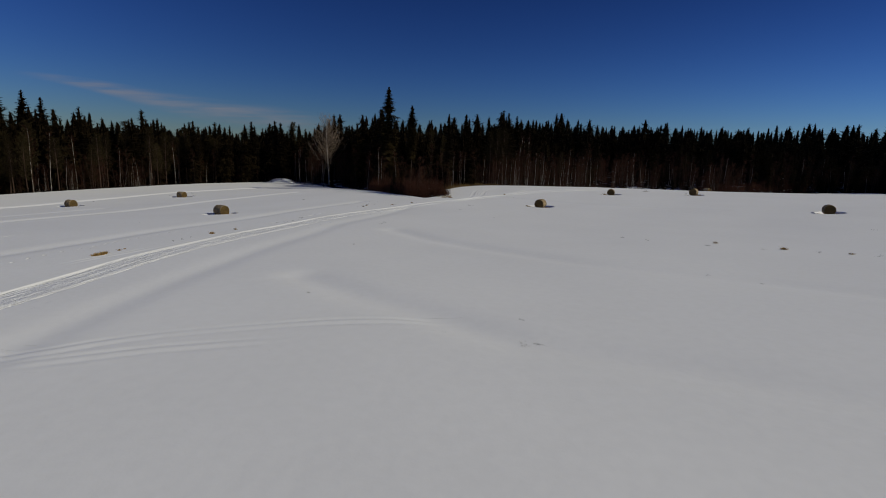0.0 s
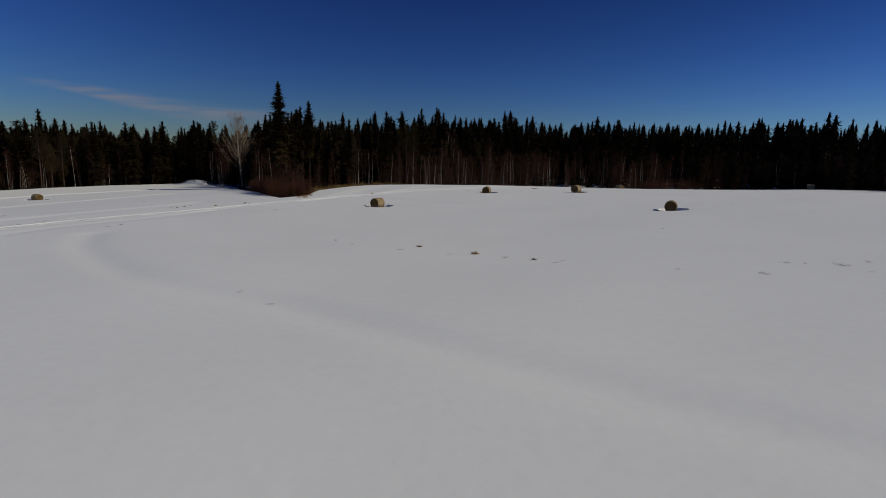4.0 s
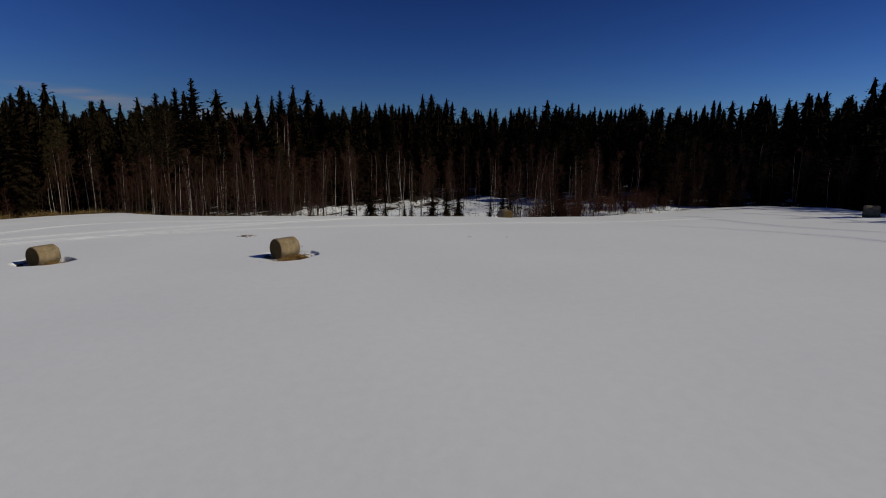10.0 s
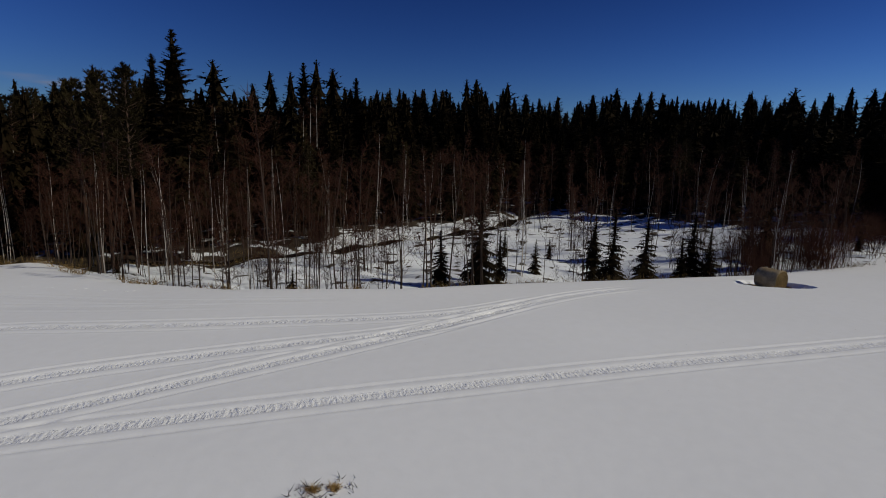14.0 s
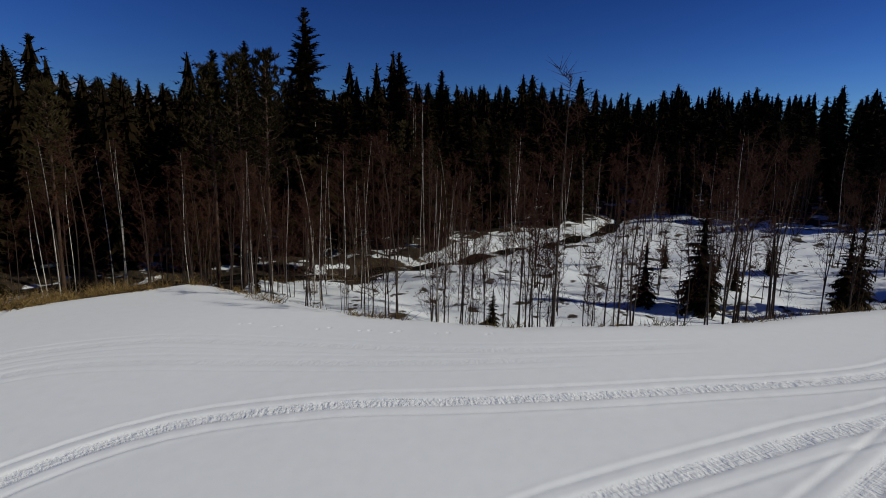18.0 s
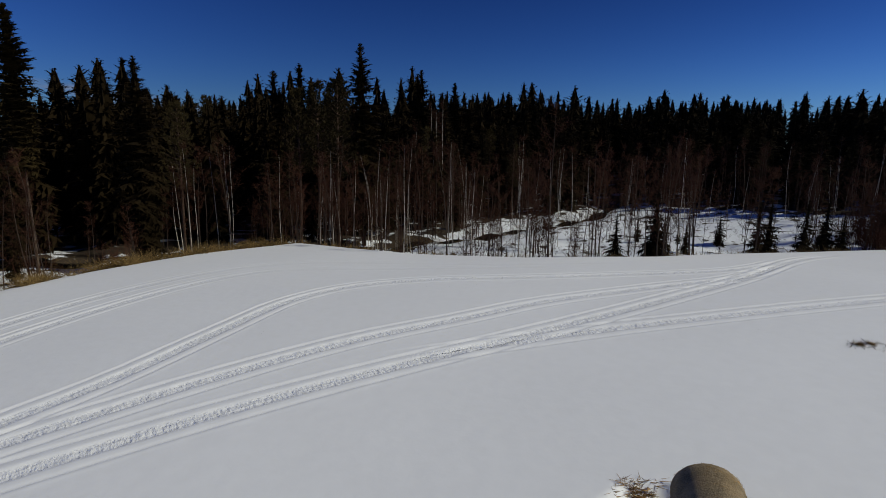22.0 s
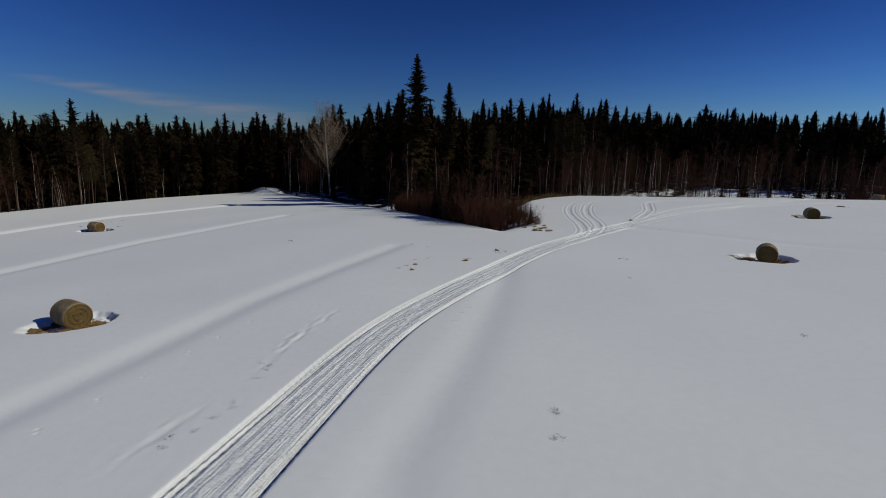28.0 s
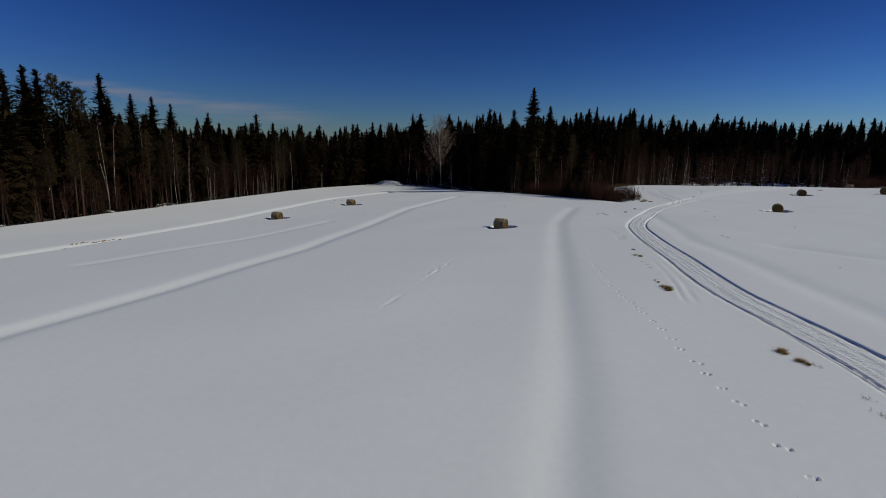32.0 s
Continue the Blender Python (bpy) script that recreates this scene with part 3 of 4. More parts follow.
def along(line, x, y):
    """Sideways offset from a winding line, the way along it, and its length."""
    at, c, g = winding(line, 0.8)
    best, u, s = np.full(x.shape, 1e9), np.zeros(x.shape), np.zeros(x.shape)
    for i in range(len(at) - 1):
        (ax, ay), (bx, by) = c[i], c[i + 1]
        L = math.hypot(bx - ax, by - ay)
        ux, uy = (bx - ax) / L, (by - ay) / L
        f = np.clip((x - ax) * ux + (y - ay) * uy, 0, L)
        dx, dy = x - ax - f * ux, y - ay - f * uy
        d = dx * dx + dy * dy
        nearer = d < best
        best = np.where(nearer, d, best)
        u = np.where(nearer, np.sign(dy * ux - dx * uy) * np.sqrt(d), u)
        s = np.where(nearer, at[i] + f, s)
    return u, s, at[-1]


PRESSED = [(line, half, worn if key == "main" else sled(i)) for i, (key, (line, half)) in enumerate(TRACKS.items())]
GHOSTLY = [TRACKS["spur"][0], TRACKS["twin_spur"][0]]       # half drifted over further on
PAWS = [(PRINTS, 0.5, hops(1, 0.95, 0.048, 32)), (SCUFF, 0.6, scuff), (DRAG, 0.6, scuff)] + [(line, 0.6, glide) for line in GLIDES] + [(line, 0.5, hops(5 + k, 1.3, 0.028)) for k, line in enumerate(MORE_PRINTS)]


def hollow_at(i, x, y):
    """How far out a place lies from a bale's hollow: under 1 is inside."""
    ox, oy = {0: (0.0, 0.22), 1: (-0.12, -0.02), 2: (0.05, 0.22), 3: (0.0, 0.02)}.get(i, (-0.02, -0.12))
    bx, by = BALES[i][0] + ox, BALES[i][1] + oy
    q = random.Random(40 + i)
    ph = [q.uniform(0, 6.28) for _ in range(5)]
    t = np.arctan2((y - by) / HOLLOW[1], (x - bx) / HOLLOW[0])
    edge = 1 + 0.09 * np.sin(2 * t + ph[0]) + 0.06 * np.sin(3 * t + ph[1]) + 0.022 * np.sin(7 * t + ph[2]) + 0.014 * np.sin(13 * t + ph[3]) + 0.006 * np.sin(29 * t + ph[4])
    return np.hypot((x - bx) / HOLLOW[0], (y - by) / HOLLOW[1]) / edge * (1.13 if i == 1 else 1.0), t


def marked(x, y):
    """Height with tracks, prints and hollows, and how deep inside a hollow each place is."""
    z = height(x, y)
    tread, across, way, press = np.zeros(x.shape, int), np.zeros(x.shape), np.zeros(x.shape), np.zeros(x.shape)
    for line, half, relief in PRESSED + PAWS:
        xs, ys = zip(*line)
        near = (x > min(xs) - 3) & (x < max(xs) + 3) & (y > min(ys) - 3) & (y < max(ys) + 3)
        if not near.any():
            continue
        near[near] = far_from(line, x[near], y[near]) < half + 1.0
        u, s, length = along(line, x[near], y[near])
        fade = smooth(half, half - 0.15, np.abs(u)) * smooth(0, 2.5, s) * smooth(0, 2.5, length - s)
        z[near] += relief(u, s) * fade * (1 - 0.65 * smooth(18, 27, s) * (line in GHOSTLY))
        if half > 0.7:
            firm = smooth(1.0, 0.8, np.abs(u)) * 0.85 if relief is worn else smooth(0.21, 0.14, np.abs(u))
            firm = firm * fade * (1 - 0.7 * smooth(18, 27, s) * (line in GHOSTLY))
            place = np.nonzero(near)[0]
            on = firm > press[place]
            place = place[on]
            tread[place], across[place], way[place], press[place] = 1 + (relief is not worn), u[on], s[on], firm[on]
    inside = np.full(x.shape, 9.0)
    for i, (bx, by, bz, turn) in enumerate(BALES):
        near = np.hypot(x - bx, y - by) < 3.2
        if not near.any():
            continue
        rho, t = hollow_at(i, x[near], y[near])
        sunward = np.clip(1.6 * np.cos(t - 0.3), -1, 1)       # steep on the sunward side, a soft slope on the far one
        wall = 0.76 + 0.14 * sunward
        sink = 1 - smooth(wall, wall + 0.22 - 0.14 * sunward, rho)
        lump = 0.10 * grit(x[near], y[near], 2.3, 2.3) + 0.07 * grit(x[near], y[near], 7, 7)
        z[near] = z[near] * (1 - sink) + (bz - 0.53 + lump) * sink
        inside[near] = rho
    return z, inside, tread, across, way, press


gx, gy = spaced(-92, 92, 0.36, 3000), spaced(-12, 140, 0.36, 3000)
GX, GY = np.meshgrid(gx, gy)
GZ = height(GX, GY)
nx, ny = len(gx), len(gy)
CX, CY = (GX[:-1, :-1] + GX[1:, 1:]) / 2, (GY[:-1, :-1] + GY[1:, 1:]) / 2
even = (np.abs(np.diff(gx))[None, :] < 0.37) & (np.abs(np.diff(gy))[:, None] < 0.37)
kind = np.zeros(CX.shape, int)          # 1 prints, 2 tracks, 3 the worn route, 4 hollows
for line, half, relief in PAWS:
    kind[even & (far_from(line, CX, CY) < half + 0.15)] = 1
for n, (line, half, relief) in enumerate(PRESSED):
    if n:
        kind[even & (far_from(line, CX, CY) < half + 0.45)] = 2
kind[even & (far_from(PRESSED[0][0], CX, CY) < PRESSED[0][1] + 0.45)] = 3
for i, (bx, by, bz, turn) in enumerate(BALES):
    kind[even & (np.hypot((CX - bx) / HOLLOW[0], (CY - by) / HOLLOW[1]) < 1.5)] = 4 + i


def sheet(name, verts, quads, mats, index, normals):
    me = bpy.data.meshes.new(name)
    me.vertices.add(len(verts))
    me.vertices.foreach_set("co", verts.ravel())
    me.loops.add(quads.size)
    me.loops.foreach_set("vertex_index", quads.ravel().astype(np.int32))
    me.polygons.add(len(quads))
    me.polygons.foreach_set("loop_start", np.arange(0, quads.size, 4, dtype=np.int32))
    me.polygons.foreach_set("loop_total", np.full(len(quads), 4, np.int32))
    for m in mats:
        me.materials.append(m)
    me.polygons.foreach_set("material_index", index.astype(np.int32))
    me.polygons.foreach_set("use_smooth", np.ones(len(quads), bool))
    me.update(calc_edges=True)
    me.normals_split_custom_set_from_vertices(normals.astype(np.float32))
    return me


def upright(slope_x, slope_y):
    n = np.stack([-slope_x, -slope_y, np.ones(slope_x.shape)], -1)
    return n / np.linalg.norm(n, axis=-1, keepdims=True)


ids = np.arange(nx * ny).reshape(ny, nx)
quads = np.stack([ids[:-1, :-1], ids[:-1, 1:], ids[1:, 1:], ids[1:, :-1]], -1)[kind == 0]
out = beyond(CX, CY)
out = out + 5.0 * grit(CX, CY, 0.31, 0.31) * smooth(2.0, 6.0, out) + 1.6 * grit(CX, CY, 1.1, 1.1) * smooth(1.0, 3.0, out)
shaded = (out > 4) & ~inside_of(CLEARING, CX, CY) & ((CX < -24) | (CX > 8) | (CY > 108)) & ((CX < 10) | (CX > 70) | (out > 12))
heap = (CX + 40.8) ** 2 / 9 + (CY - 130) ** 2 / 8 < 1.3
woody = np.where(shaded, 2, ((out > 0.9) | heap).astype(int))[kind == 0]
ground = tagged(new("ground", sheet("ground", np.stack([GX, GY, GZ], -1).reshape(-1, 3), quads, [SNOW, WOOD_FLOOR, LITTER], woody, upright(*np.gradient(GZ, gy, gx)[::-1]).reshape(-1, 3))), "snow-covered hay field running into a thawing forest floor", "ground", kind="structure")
for k, name, label, category in ((1, "animal_prints", "line of small animal prints across the snow", "track"), (2, "snowmobile_track", "single snowmobile tracks with belt prints and ski lines", "track"),
                                 (3, "snowmobile_route", "well-used snowmobile route pressed into the snow", "track"), *((4 + i, "snow_hollow", "thawed hollow in deep snow round a hay bale", "ground") for i in range(len(BALES)))):
    FINE = 8 if k == 1 else 6
    row, col = np.nonzero(kind == k)
    a, b = np.meshgrid(np.arange(FINE), np.arange(FINE))
    i, j = (col[:, None] * FINE + a.ravel()[None, :]).ravel(), (row[:, None] * FINE + b.ravel()[None, :]).ravel()
    wide = (nx - 1) * FINE + 1
    corner = np.stack([j * wide + i, j * wide + i + 1, (j + 1) * wide + i + 1, (j + 1) * wide + i], -1)
    used, flat = np.unique(corner, return_inverse=True)
    fi, fj = used % wide, used // wide
    px = np.interp(fi / FINE, np.arange(nx), gx)
    py = np.interp(fj / FINE, np.arange(ny), gy)
    pz, inside, tread, across, way, press = marked(px, py)
    f = flat.reshape(-1, 4)
    thawed = inside[f].mean(1) < 0.78
    woody = beyond(px, py)[f].mean(1) > 0.9
    packed = np.where(press[f].max(1) > 0.02, tread[f].max(1), 0)
    verts = np.stack([px, py, pz], -1)
    facing = np.cross(verts[f[:, 2]] - verts[f[:, 0]], verts[f[:, 3]] - verts[f[:, 1]])
    normals, sharing = np.zeros(verts.shape), np.zeros(len(verts))
    for c in range(4):
        np.add.at(normals, f[:, c], facing)
        np.add.at(sharing, f[:, c], 1)
    rim = sharing < 4                      # where this piece meets the next, both lean alike
    e = 0.05
    rx, ry = px[rim], py[rim]
    normals[rim] = upright((marked(rx + e, ry)[0] - marked(rx - e, ry)[0]) / (2 * e), (marked(rx, ry + e)[0] - marked(rx, ry - e)[0]) / (2 * e))
    normals /= np.linalg.norm(normals, axis=1, keepdims=True)
    index = np.where(thawed, 1, np.where(woody, 2, np.where(packed > 0, 2 + packed, 0)))
    me = sheet(name, verts, f, [SNOW, THAW, WOOD_FLOOR, PACKED_ROUTE, PACKED_BELT], index, normals)
    if k in (2, 3):
        me.attributes.new("across", "FLOAT", "POINT").data.foreach_set("value", across.astype(np.float32))
        me.attributes.new("along", "FLOAT", "POINT").data.foreach_set("value", way.astype(np.float32))
        me.attributes.new("press", "FLOAT", "POINT").data.foreach_set("value", press.astype(np.float32))
    tagged(new(name, me), label, category, kind="structure")


def land(x, y):
    return float(height(np.array([x]), np.array([y]))[0])


def lands(x, y):
    return height(np.array(x), np.array(y)).tolist()


def thing(name, x, y, z=None, turn=0.0, size=1.0, label="", category="", group="", kind=""):
    ob = new(name)
    ob.matrix_basis = Matrix.Translation((x, y, land(x, y) if z is None else z)) @ Matrix.Rotation(turn, 4, "Z") @ Matrix.Scale(size, 4)
    return tagged(ob, label, category, group, kind)


# ---- round hay bales ----
def bale_meshes(rnd, r=0.53, half=0.545):
    body, end = Shape(), Shape()
    sides, rows = 40, 9
    rad = lambda k: r * (1 - 0.035 * max(0, -math.sin(2 * math.pi * k / sides)) ** 2)
    ring = [(-half, 0.93), (-half * 0.97, 0.985), (-half * 0.7, 1.0), (-half * 0.3, 1.006), (0, 1.01), (half * 0.3, 1.006), (half * 0.7, 1.0), (half * 0.97, 0.985), (half, 0.93)]
    for y, m in ring:
        for k in range(sides):
            t = 2 * math.pi * k / sides
            q = rad(k) * m * (1 + 0.012 * noise.noise(Vector((3 * math.cos(t), 3 * math.sin(t), 4 * y))))
            body.v.append(Vector((q * math.cos(t), y, q * math.sin(t))))
    for i in range(len(ring) - 1):
        for k in range(sides):
            a, b = i * sides + k, i * sides + (k + 1) % sides
            body.f.append((a, b, b + sides, a + sides))
    steps = 12
    for j in range(steps):
        f = 1 - j / steps
        for k in range(sides):
            t = 2 * math.pi * k / sides
            q = rad(k) * 0.93 * f
            end.v.append(Vector((q * math.cos(t), 0.022 * math.sin(9 * f * 6.28 + t) * (0.3 + f) * (j > 0) + 0.012 * noise.noise(Vector((q * 9 * math.cos(t), q * 9 * math.sin(t), 1))), q * math.sin(t))))
    for j in range(steps - 1):
        for k in range(sides):
            a, b = j * sides + k, j * sides + (k + 1) % sides
            end.f.append((a, b, b + sides, a + sides))
    end.f.append(tuple((steps - 1) * sides + k for k in range(sides)))
    return body, end


def frayed_meshes(rnd, r=0.53, half=0.545):
    """Loose stalks that stand off the wrapped side and round the two ends."""
    side, rim = Shape(), Shape()
    for _ in range(900):
        t, y = rnd.random() * 6.283, rnd.uniform(-half, half)
        n = Vector((math.cos(t), 0, math.sin(t)))
        foot = n * (r * 0.995) + Vector((0, y, 0))
        side.spike(foot, foot + n * rnd.uniform(0.003, 0.016) + Vector((-n.z, 0, n.x)) * rnd.gauss(0, 0.06) + Vector((0, rnd.gauss(0, 0.03), 0)), 0.0028)
    for _ in range(620):
        t, sg, q = rnd.random() * 6.283, rnd.choice((-1, 1)), 0.95 * math.sqrt(rnd.random())
        n = Vector((math.cos(t), 0, math.sin(t)))
        foot = n * (r * q) + Vector((0, sg * half * 0.99, 0))
        rim.spike(foot, foot + Vector((0, sg * rnd.uniform(0.01, 0.05), 0)) + Vector((-n.z, 0, n.x)) * rnd.gauss(0, 0.06) + n * rnd.gauss(0, 0.03), 0.005)
    return side, rim


rnd = random.Random(5)
f_side, f_rim = frayed_meshes(random.Random(6))
f_side, f_rim = f_side.mesh("loose_stalks", STRAW), f_rim.mesh("loose_end_stalks", SHADED_HAY_END)
b_body, b_end = bale_meshes(rnd)
b_body, b_end = b_body.mesh("bale_side", HAY, True), b_end.mesh("bale_end", SHADED_HAY_END, True)
for i, (x, y, z, turn) in enumerate(BALES):
    bale = thing("hay_bale", x, y, z, -radians(turn), (1.05, 0.97)[i] if i < 2 else 1.0, label="round net-wrapped hay bale in a melted hollow in the snow", category="hay bale", group="hay bales on the field")
    part("wrapped_side", b_body, bale, "grey-gold net-wrapped hay")
    tagged(part("loose_stalks", f_side, bale, "stray stalks through the net"), kind="stuff")
    tagged(part("end_stalks", f_rim, bale, "frayed stalks at the ends"), kind="stuff")
    part("end_face", b_end, bale, "coiled golden-brown hay end with shade in its colour", Matrix.Translation((0, 0.545, 0)))
    part("end_face", b_end, bale, "coiled golden-brown hay end with shade in its colour", Matrix.Translation((0, -0.545, 0)) @ Matrix.Rotation(math.pi, 4, "Z"))

# straw lying on the sunny side of each bale
for i, (x, y, z, turn) in enumerate(BALES):
    q = random.Random(40 + i)
    floor = z - 0.54
    straw = Shape()
    for _ in range(4200):
        a = q.gauss(-0.4, 0.6)
        r = q.uniform(0.4, 0.86) ** 1.15
        px, py = x + 1.30 * r * math.cos(a), y - 0.12 + 1.05 * r * math.sin(a)
        if noise.noise(Vector((px * 2.3, py * 2.3, i))) < -0.12:
            continue
        L = q.uniform(0.12, 0.36) * (1.15 - 0.6 * r)
        foot = Vector((px, py, floor + 0.02))
        straw.spike(foot, foot + Vector((q.gauss(0, 0.55), q.gauss(0, 0.55), q.uniform(0.3, 1.1))) * L, 0.0065)
    for _ in range(1300):
        a = q.uniform(2.0, 5.0)
        px, py = x - 0.02 + 1.3 * math.cos(a) * q.uniform(0.6, 1.0), y - 0.12 + 1.12 * math.sin(a) * q.uniform(0.65, 1.0)
        if noise.noise(Vector((px * 1.9, py * 1.9, i + 7))) < 0.06:
            continue
        foot = Vector((px, py, floor + 0.02))
        straw.spike(foot, foot + Vector((q.gauss(0, 0.9), q.gauss(0, 0.9), q.uniform(0.1, 0.6))) * q.uniform(0.1, 0.28), 0.006)
    if i < 2:          # a swath that trails off from the bale's shaded end
        swath = [(q.random() ** 0.8, q.gauss(0, 0.13)) for _ in range(3000)]
        sx = np.array([x - (0.1 if i else 0.2) - (0.95 if i else 1.3) * f for f, w in swath])
        sy = np.array([y + (0.85 + 0.25 * f if i else 0.98 - 0.05 * f) + w * (1.1 - 0.5 * f) for f, w in swath])
        for px, py, pz in zip(sx.tolist(), sy.tolist(), marked(sx, sy)[0].tolist()):
            if noise.noise(Vector((px * 2.6, py * 4.0, i + 3))) > -0.08:
                straw.spike((px, py, pz - 0.02), Vector((px, py, pz)) + Vector((q.gauss(0, 0.9), q.gauss(0, 0.5), q.uniform(0.05, 0.5))) * q.uniform(0.06, 0.19), 0.009)
    tagged(new("straw", straw.mesh("straw", MATTED)), "loose golden straw and dry stubble beside a bale", "straw", kind="stuff")

# ---- the woods ----
rnd = random.Random(11)
SPRUCE = [spruce_meshes(rnd, 16.0, rnd.uniform(4.3, 5.4), 30, 7, b, 0.55, rnd.uniform(0.3, 0.46)) for b in (0.04, 0.08, 0.12, 0.18, 0.06, 0.1)]
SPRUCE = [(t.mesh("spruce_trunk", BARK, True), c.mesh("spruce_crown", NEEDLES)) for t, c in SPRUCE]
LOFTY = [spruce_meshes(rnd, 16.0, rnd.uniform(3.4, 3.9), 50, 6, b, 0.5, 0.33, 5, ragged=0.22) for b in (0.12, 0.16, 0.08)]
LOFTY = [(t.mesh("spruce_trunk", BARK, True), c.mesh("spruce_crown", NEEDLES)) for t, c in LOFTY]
SPIRE = [spruce_meshes(rnd, 16.0, w, 62, 8, b, 0.5, c, 5, ragged=0.24, girth=0.42) for w, b, c in ((3.0, 0.16, 0.3), (2.3, 0.42, 0.22))]
SPIRE = [(t.mesh("spruce_trunk", PALER_BARK, True), c.mesh("spruce_crown", LIT_NEEDLES)) for t, c in SPIRE]
PINE = [pine_meshes(rnd, 15.0, b) for b in (0.3, 0.38, 0.45, 0.5)]
PINE = [(t.mesh("pine_trunk", PINE_BARK, True), c.mesh("pine_crown", PINE_NEEDLES)) for t, c in PINE]
BIRCH = [bare_meshes(rnd, 10.0, 0.034, 15, 230, stems=s) for s in (1, 1, 2, 1, 3, 2)]
BIRCH = [(t.mesh("birch_trunk", BIRCH_BARK, True), c.mesh("birch_twigs", TWIGS)) for t, c in BIRCH]
ALDER = [bare_meshes(rnd, 7.0, 0.034, 16, 260, 0.07, 0.12, 0.22, s) for s in (1, 2, 3, 2)]
ALDER = [(t.mesh("alder_trunk", GREY_BARK, True), c.mesh("alder_twigs", TWIGS)) for t, c in ALDER]
BROWN = [bare_meshes(rnd, 10.0, 0.042, 22, 440, 0.04, 0.22, 0.14, s) for s in (1, 1, 2, 1)]
BROWN = [(t.mesh("brown_trunk", GREY_BARK, True), c.mesh("brown_twigs", TWIGS)) for t, c in BROWN]
WHITE = [bare_meshes(rnd, 12.0, r, 24, 420, 0.03, 0.42, 0.14, s) for r, s in ((0.045, 1), (0.04, 1), (0.036, 1), (0.042, 2), (0.05, 1))]
WHITE = [(t.mesh("birch_trunk", WHITE_BARK, True), c.mesh("birch_twigs", TWIGS)) for t, c in WHITE]
BIG_BIRCH = [bare_meshes(rnd, 16.0, 0.16, 80, 3000, 0.015, 0.2, 0.34, 1)]
BIG_BIRCH = [(t.mesh("big_birch_trunk", BIRCH_BARK, True), c.mesh("big_birch_twigs", LIT_TWIGS)) for t, c in BIG_BIRCH]
YOUNG = [spruce_meshes(rnd, 4.0, w, 28, 7, 0.04, 0.3, 0.9, 5, 5, 0.3) for w in (1.5, 1.75, 2.0)]
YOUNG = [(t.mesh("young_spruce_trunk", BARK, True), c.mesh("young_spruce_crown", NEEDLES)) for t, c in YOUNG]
SHRUB = [shrub_mesh(rnd, 2.2, 34, 26).mesh("willow_stems", WILLOW) for _ in range(4)]


def plant(kind, x, y, h, base_h, label, category, group, turn=None, sink=0.05):
    t, c = rnd.choice(kind)
    s = h / base_h
    tree = thing({"spruce": "spruce_tree", "pine": "pine_tree", "birch": "birch_tree", "alder": "alder_tree", "aspen": "aspen_tree"}.get(category, category.replace(" ", "_")), x, y, land(x, y) - sink, rnd.random() * 6.28 if turn is None else turn, s, label, category, group)
    part("trunk", t, tree)
    part("crown", c, tree)
    return tree


spruce = lambda x, y, h, label="tall dark green spruce at the forest edge": plant(SPRUCE, x, y, h, 16.0, label, "spruce", "spruces of the forest")
pine = lambda x, y, h: plant(PINE, x, y, h, 15.0, "pine with bare reddish trunk and tufted crown", "pine", "pines of the forest")
birch = lambda x, y, h: plant(BIRCH, x, y, h, 10.0, "slender leafless birch with pale bark", "birch", "birches at the forest edge")
alder = lambda x, y, h: plant(ALDER, x, y, h, 7.0, "leafless brown alder with a haze of fine twigs", "alder", "alders at the forest edge")
aspen = lambda x, y, h: plant(BROWN, x, y, h, 10.0, "tall thin leafless tree with brown twigs", "aspen", "leafless trees before the spruces")
young = lambda x, y, h: plant(YOUNG, x, y, h, 4.0, "young bushy spruce standing in thawing snow", "young spruce", "young spruces in the clearing")



def within(poly, x, y):
    return bool(inside_of(poly, np.array([x]), np.array([y]))[0])


# spruces that stand out over the wood: place and the height of the top
for x, y, top in [(12.4, 117.5, 14.6), (20.9, 148, 15.2), (79.6, 202.5, 19.6), (16.7, 138.3, 15.5), (0.6, 130.9, 14.2), (32.8, 183.5, 17.8), (-83.4, 104.6, 14.8), (3.6, 130.7, 15.0), (-0.5, 105.8, 11.5), (-89.3, 98.9, 18.2), (-100.8, 99, 18.8), (-84.7, 100, 14.8), (-80.2, 105, 13.6), (-91, 103, 14.3), (-84.5, 75, 16.2), (-80, 66, 14.5), (-82.5, 90, 13.5), (-14.1, 108.2, 13.8), (-13.2, 97, 5.5), (-9, 98.5, 5.0), (-6, 101, 4.0)]:
    plant(LOFTY, x, y, top - land(x, y), 16.0, "tall spruce standing out over the forest", "spruce", "spruces of the forest")

for k, (x, y, top) in enumerate([(-11.7, 100.4, 17.2), (-7.65, 105.0, 14.4)]):
    plant(SPIRE[k:k + 1], x, y, top - land(x, y), 16.0, "slender ragged spruce standing alone over the thicket", "spruce", "spruces of the forest")
for x, y, top in [(11.0, 113, 11.0), (9.6, 112.4, 10.6), (8.2, 112, 10.0), (-97, 98, 17.2), (-94.5, 97, 16.0), (-92, 96.5, 15.0), (-4.4, 125, 10.6), (-5.8, 124, 10.0), (-1.3, 112.3, 9.0)]:
    pine(x, y, top - land(x, y))
cells = [(x, y) for x in np.arange(-130, 215, 3.7) for y in np.arange(58, 240, 3.7)]
rnd.shuffle(cells)
cells = [(x + rnd.uniform(-1.9, 1.9), y + rnd.uniform(-1.9, 1.9)) for x, y in cells]
dist = beyond(np.array([c[0] for c in cells]), np.array([c[1] for c in cells]))
front, deep = [], []
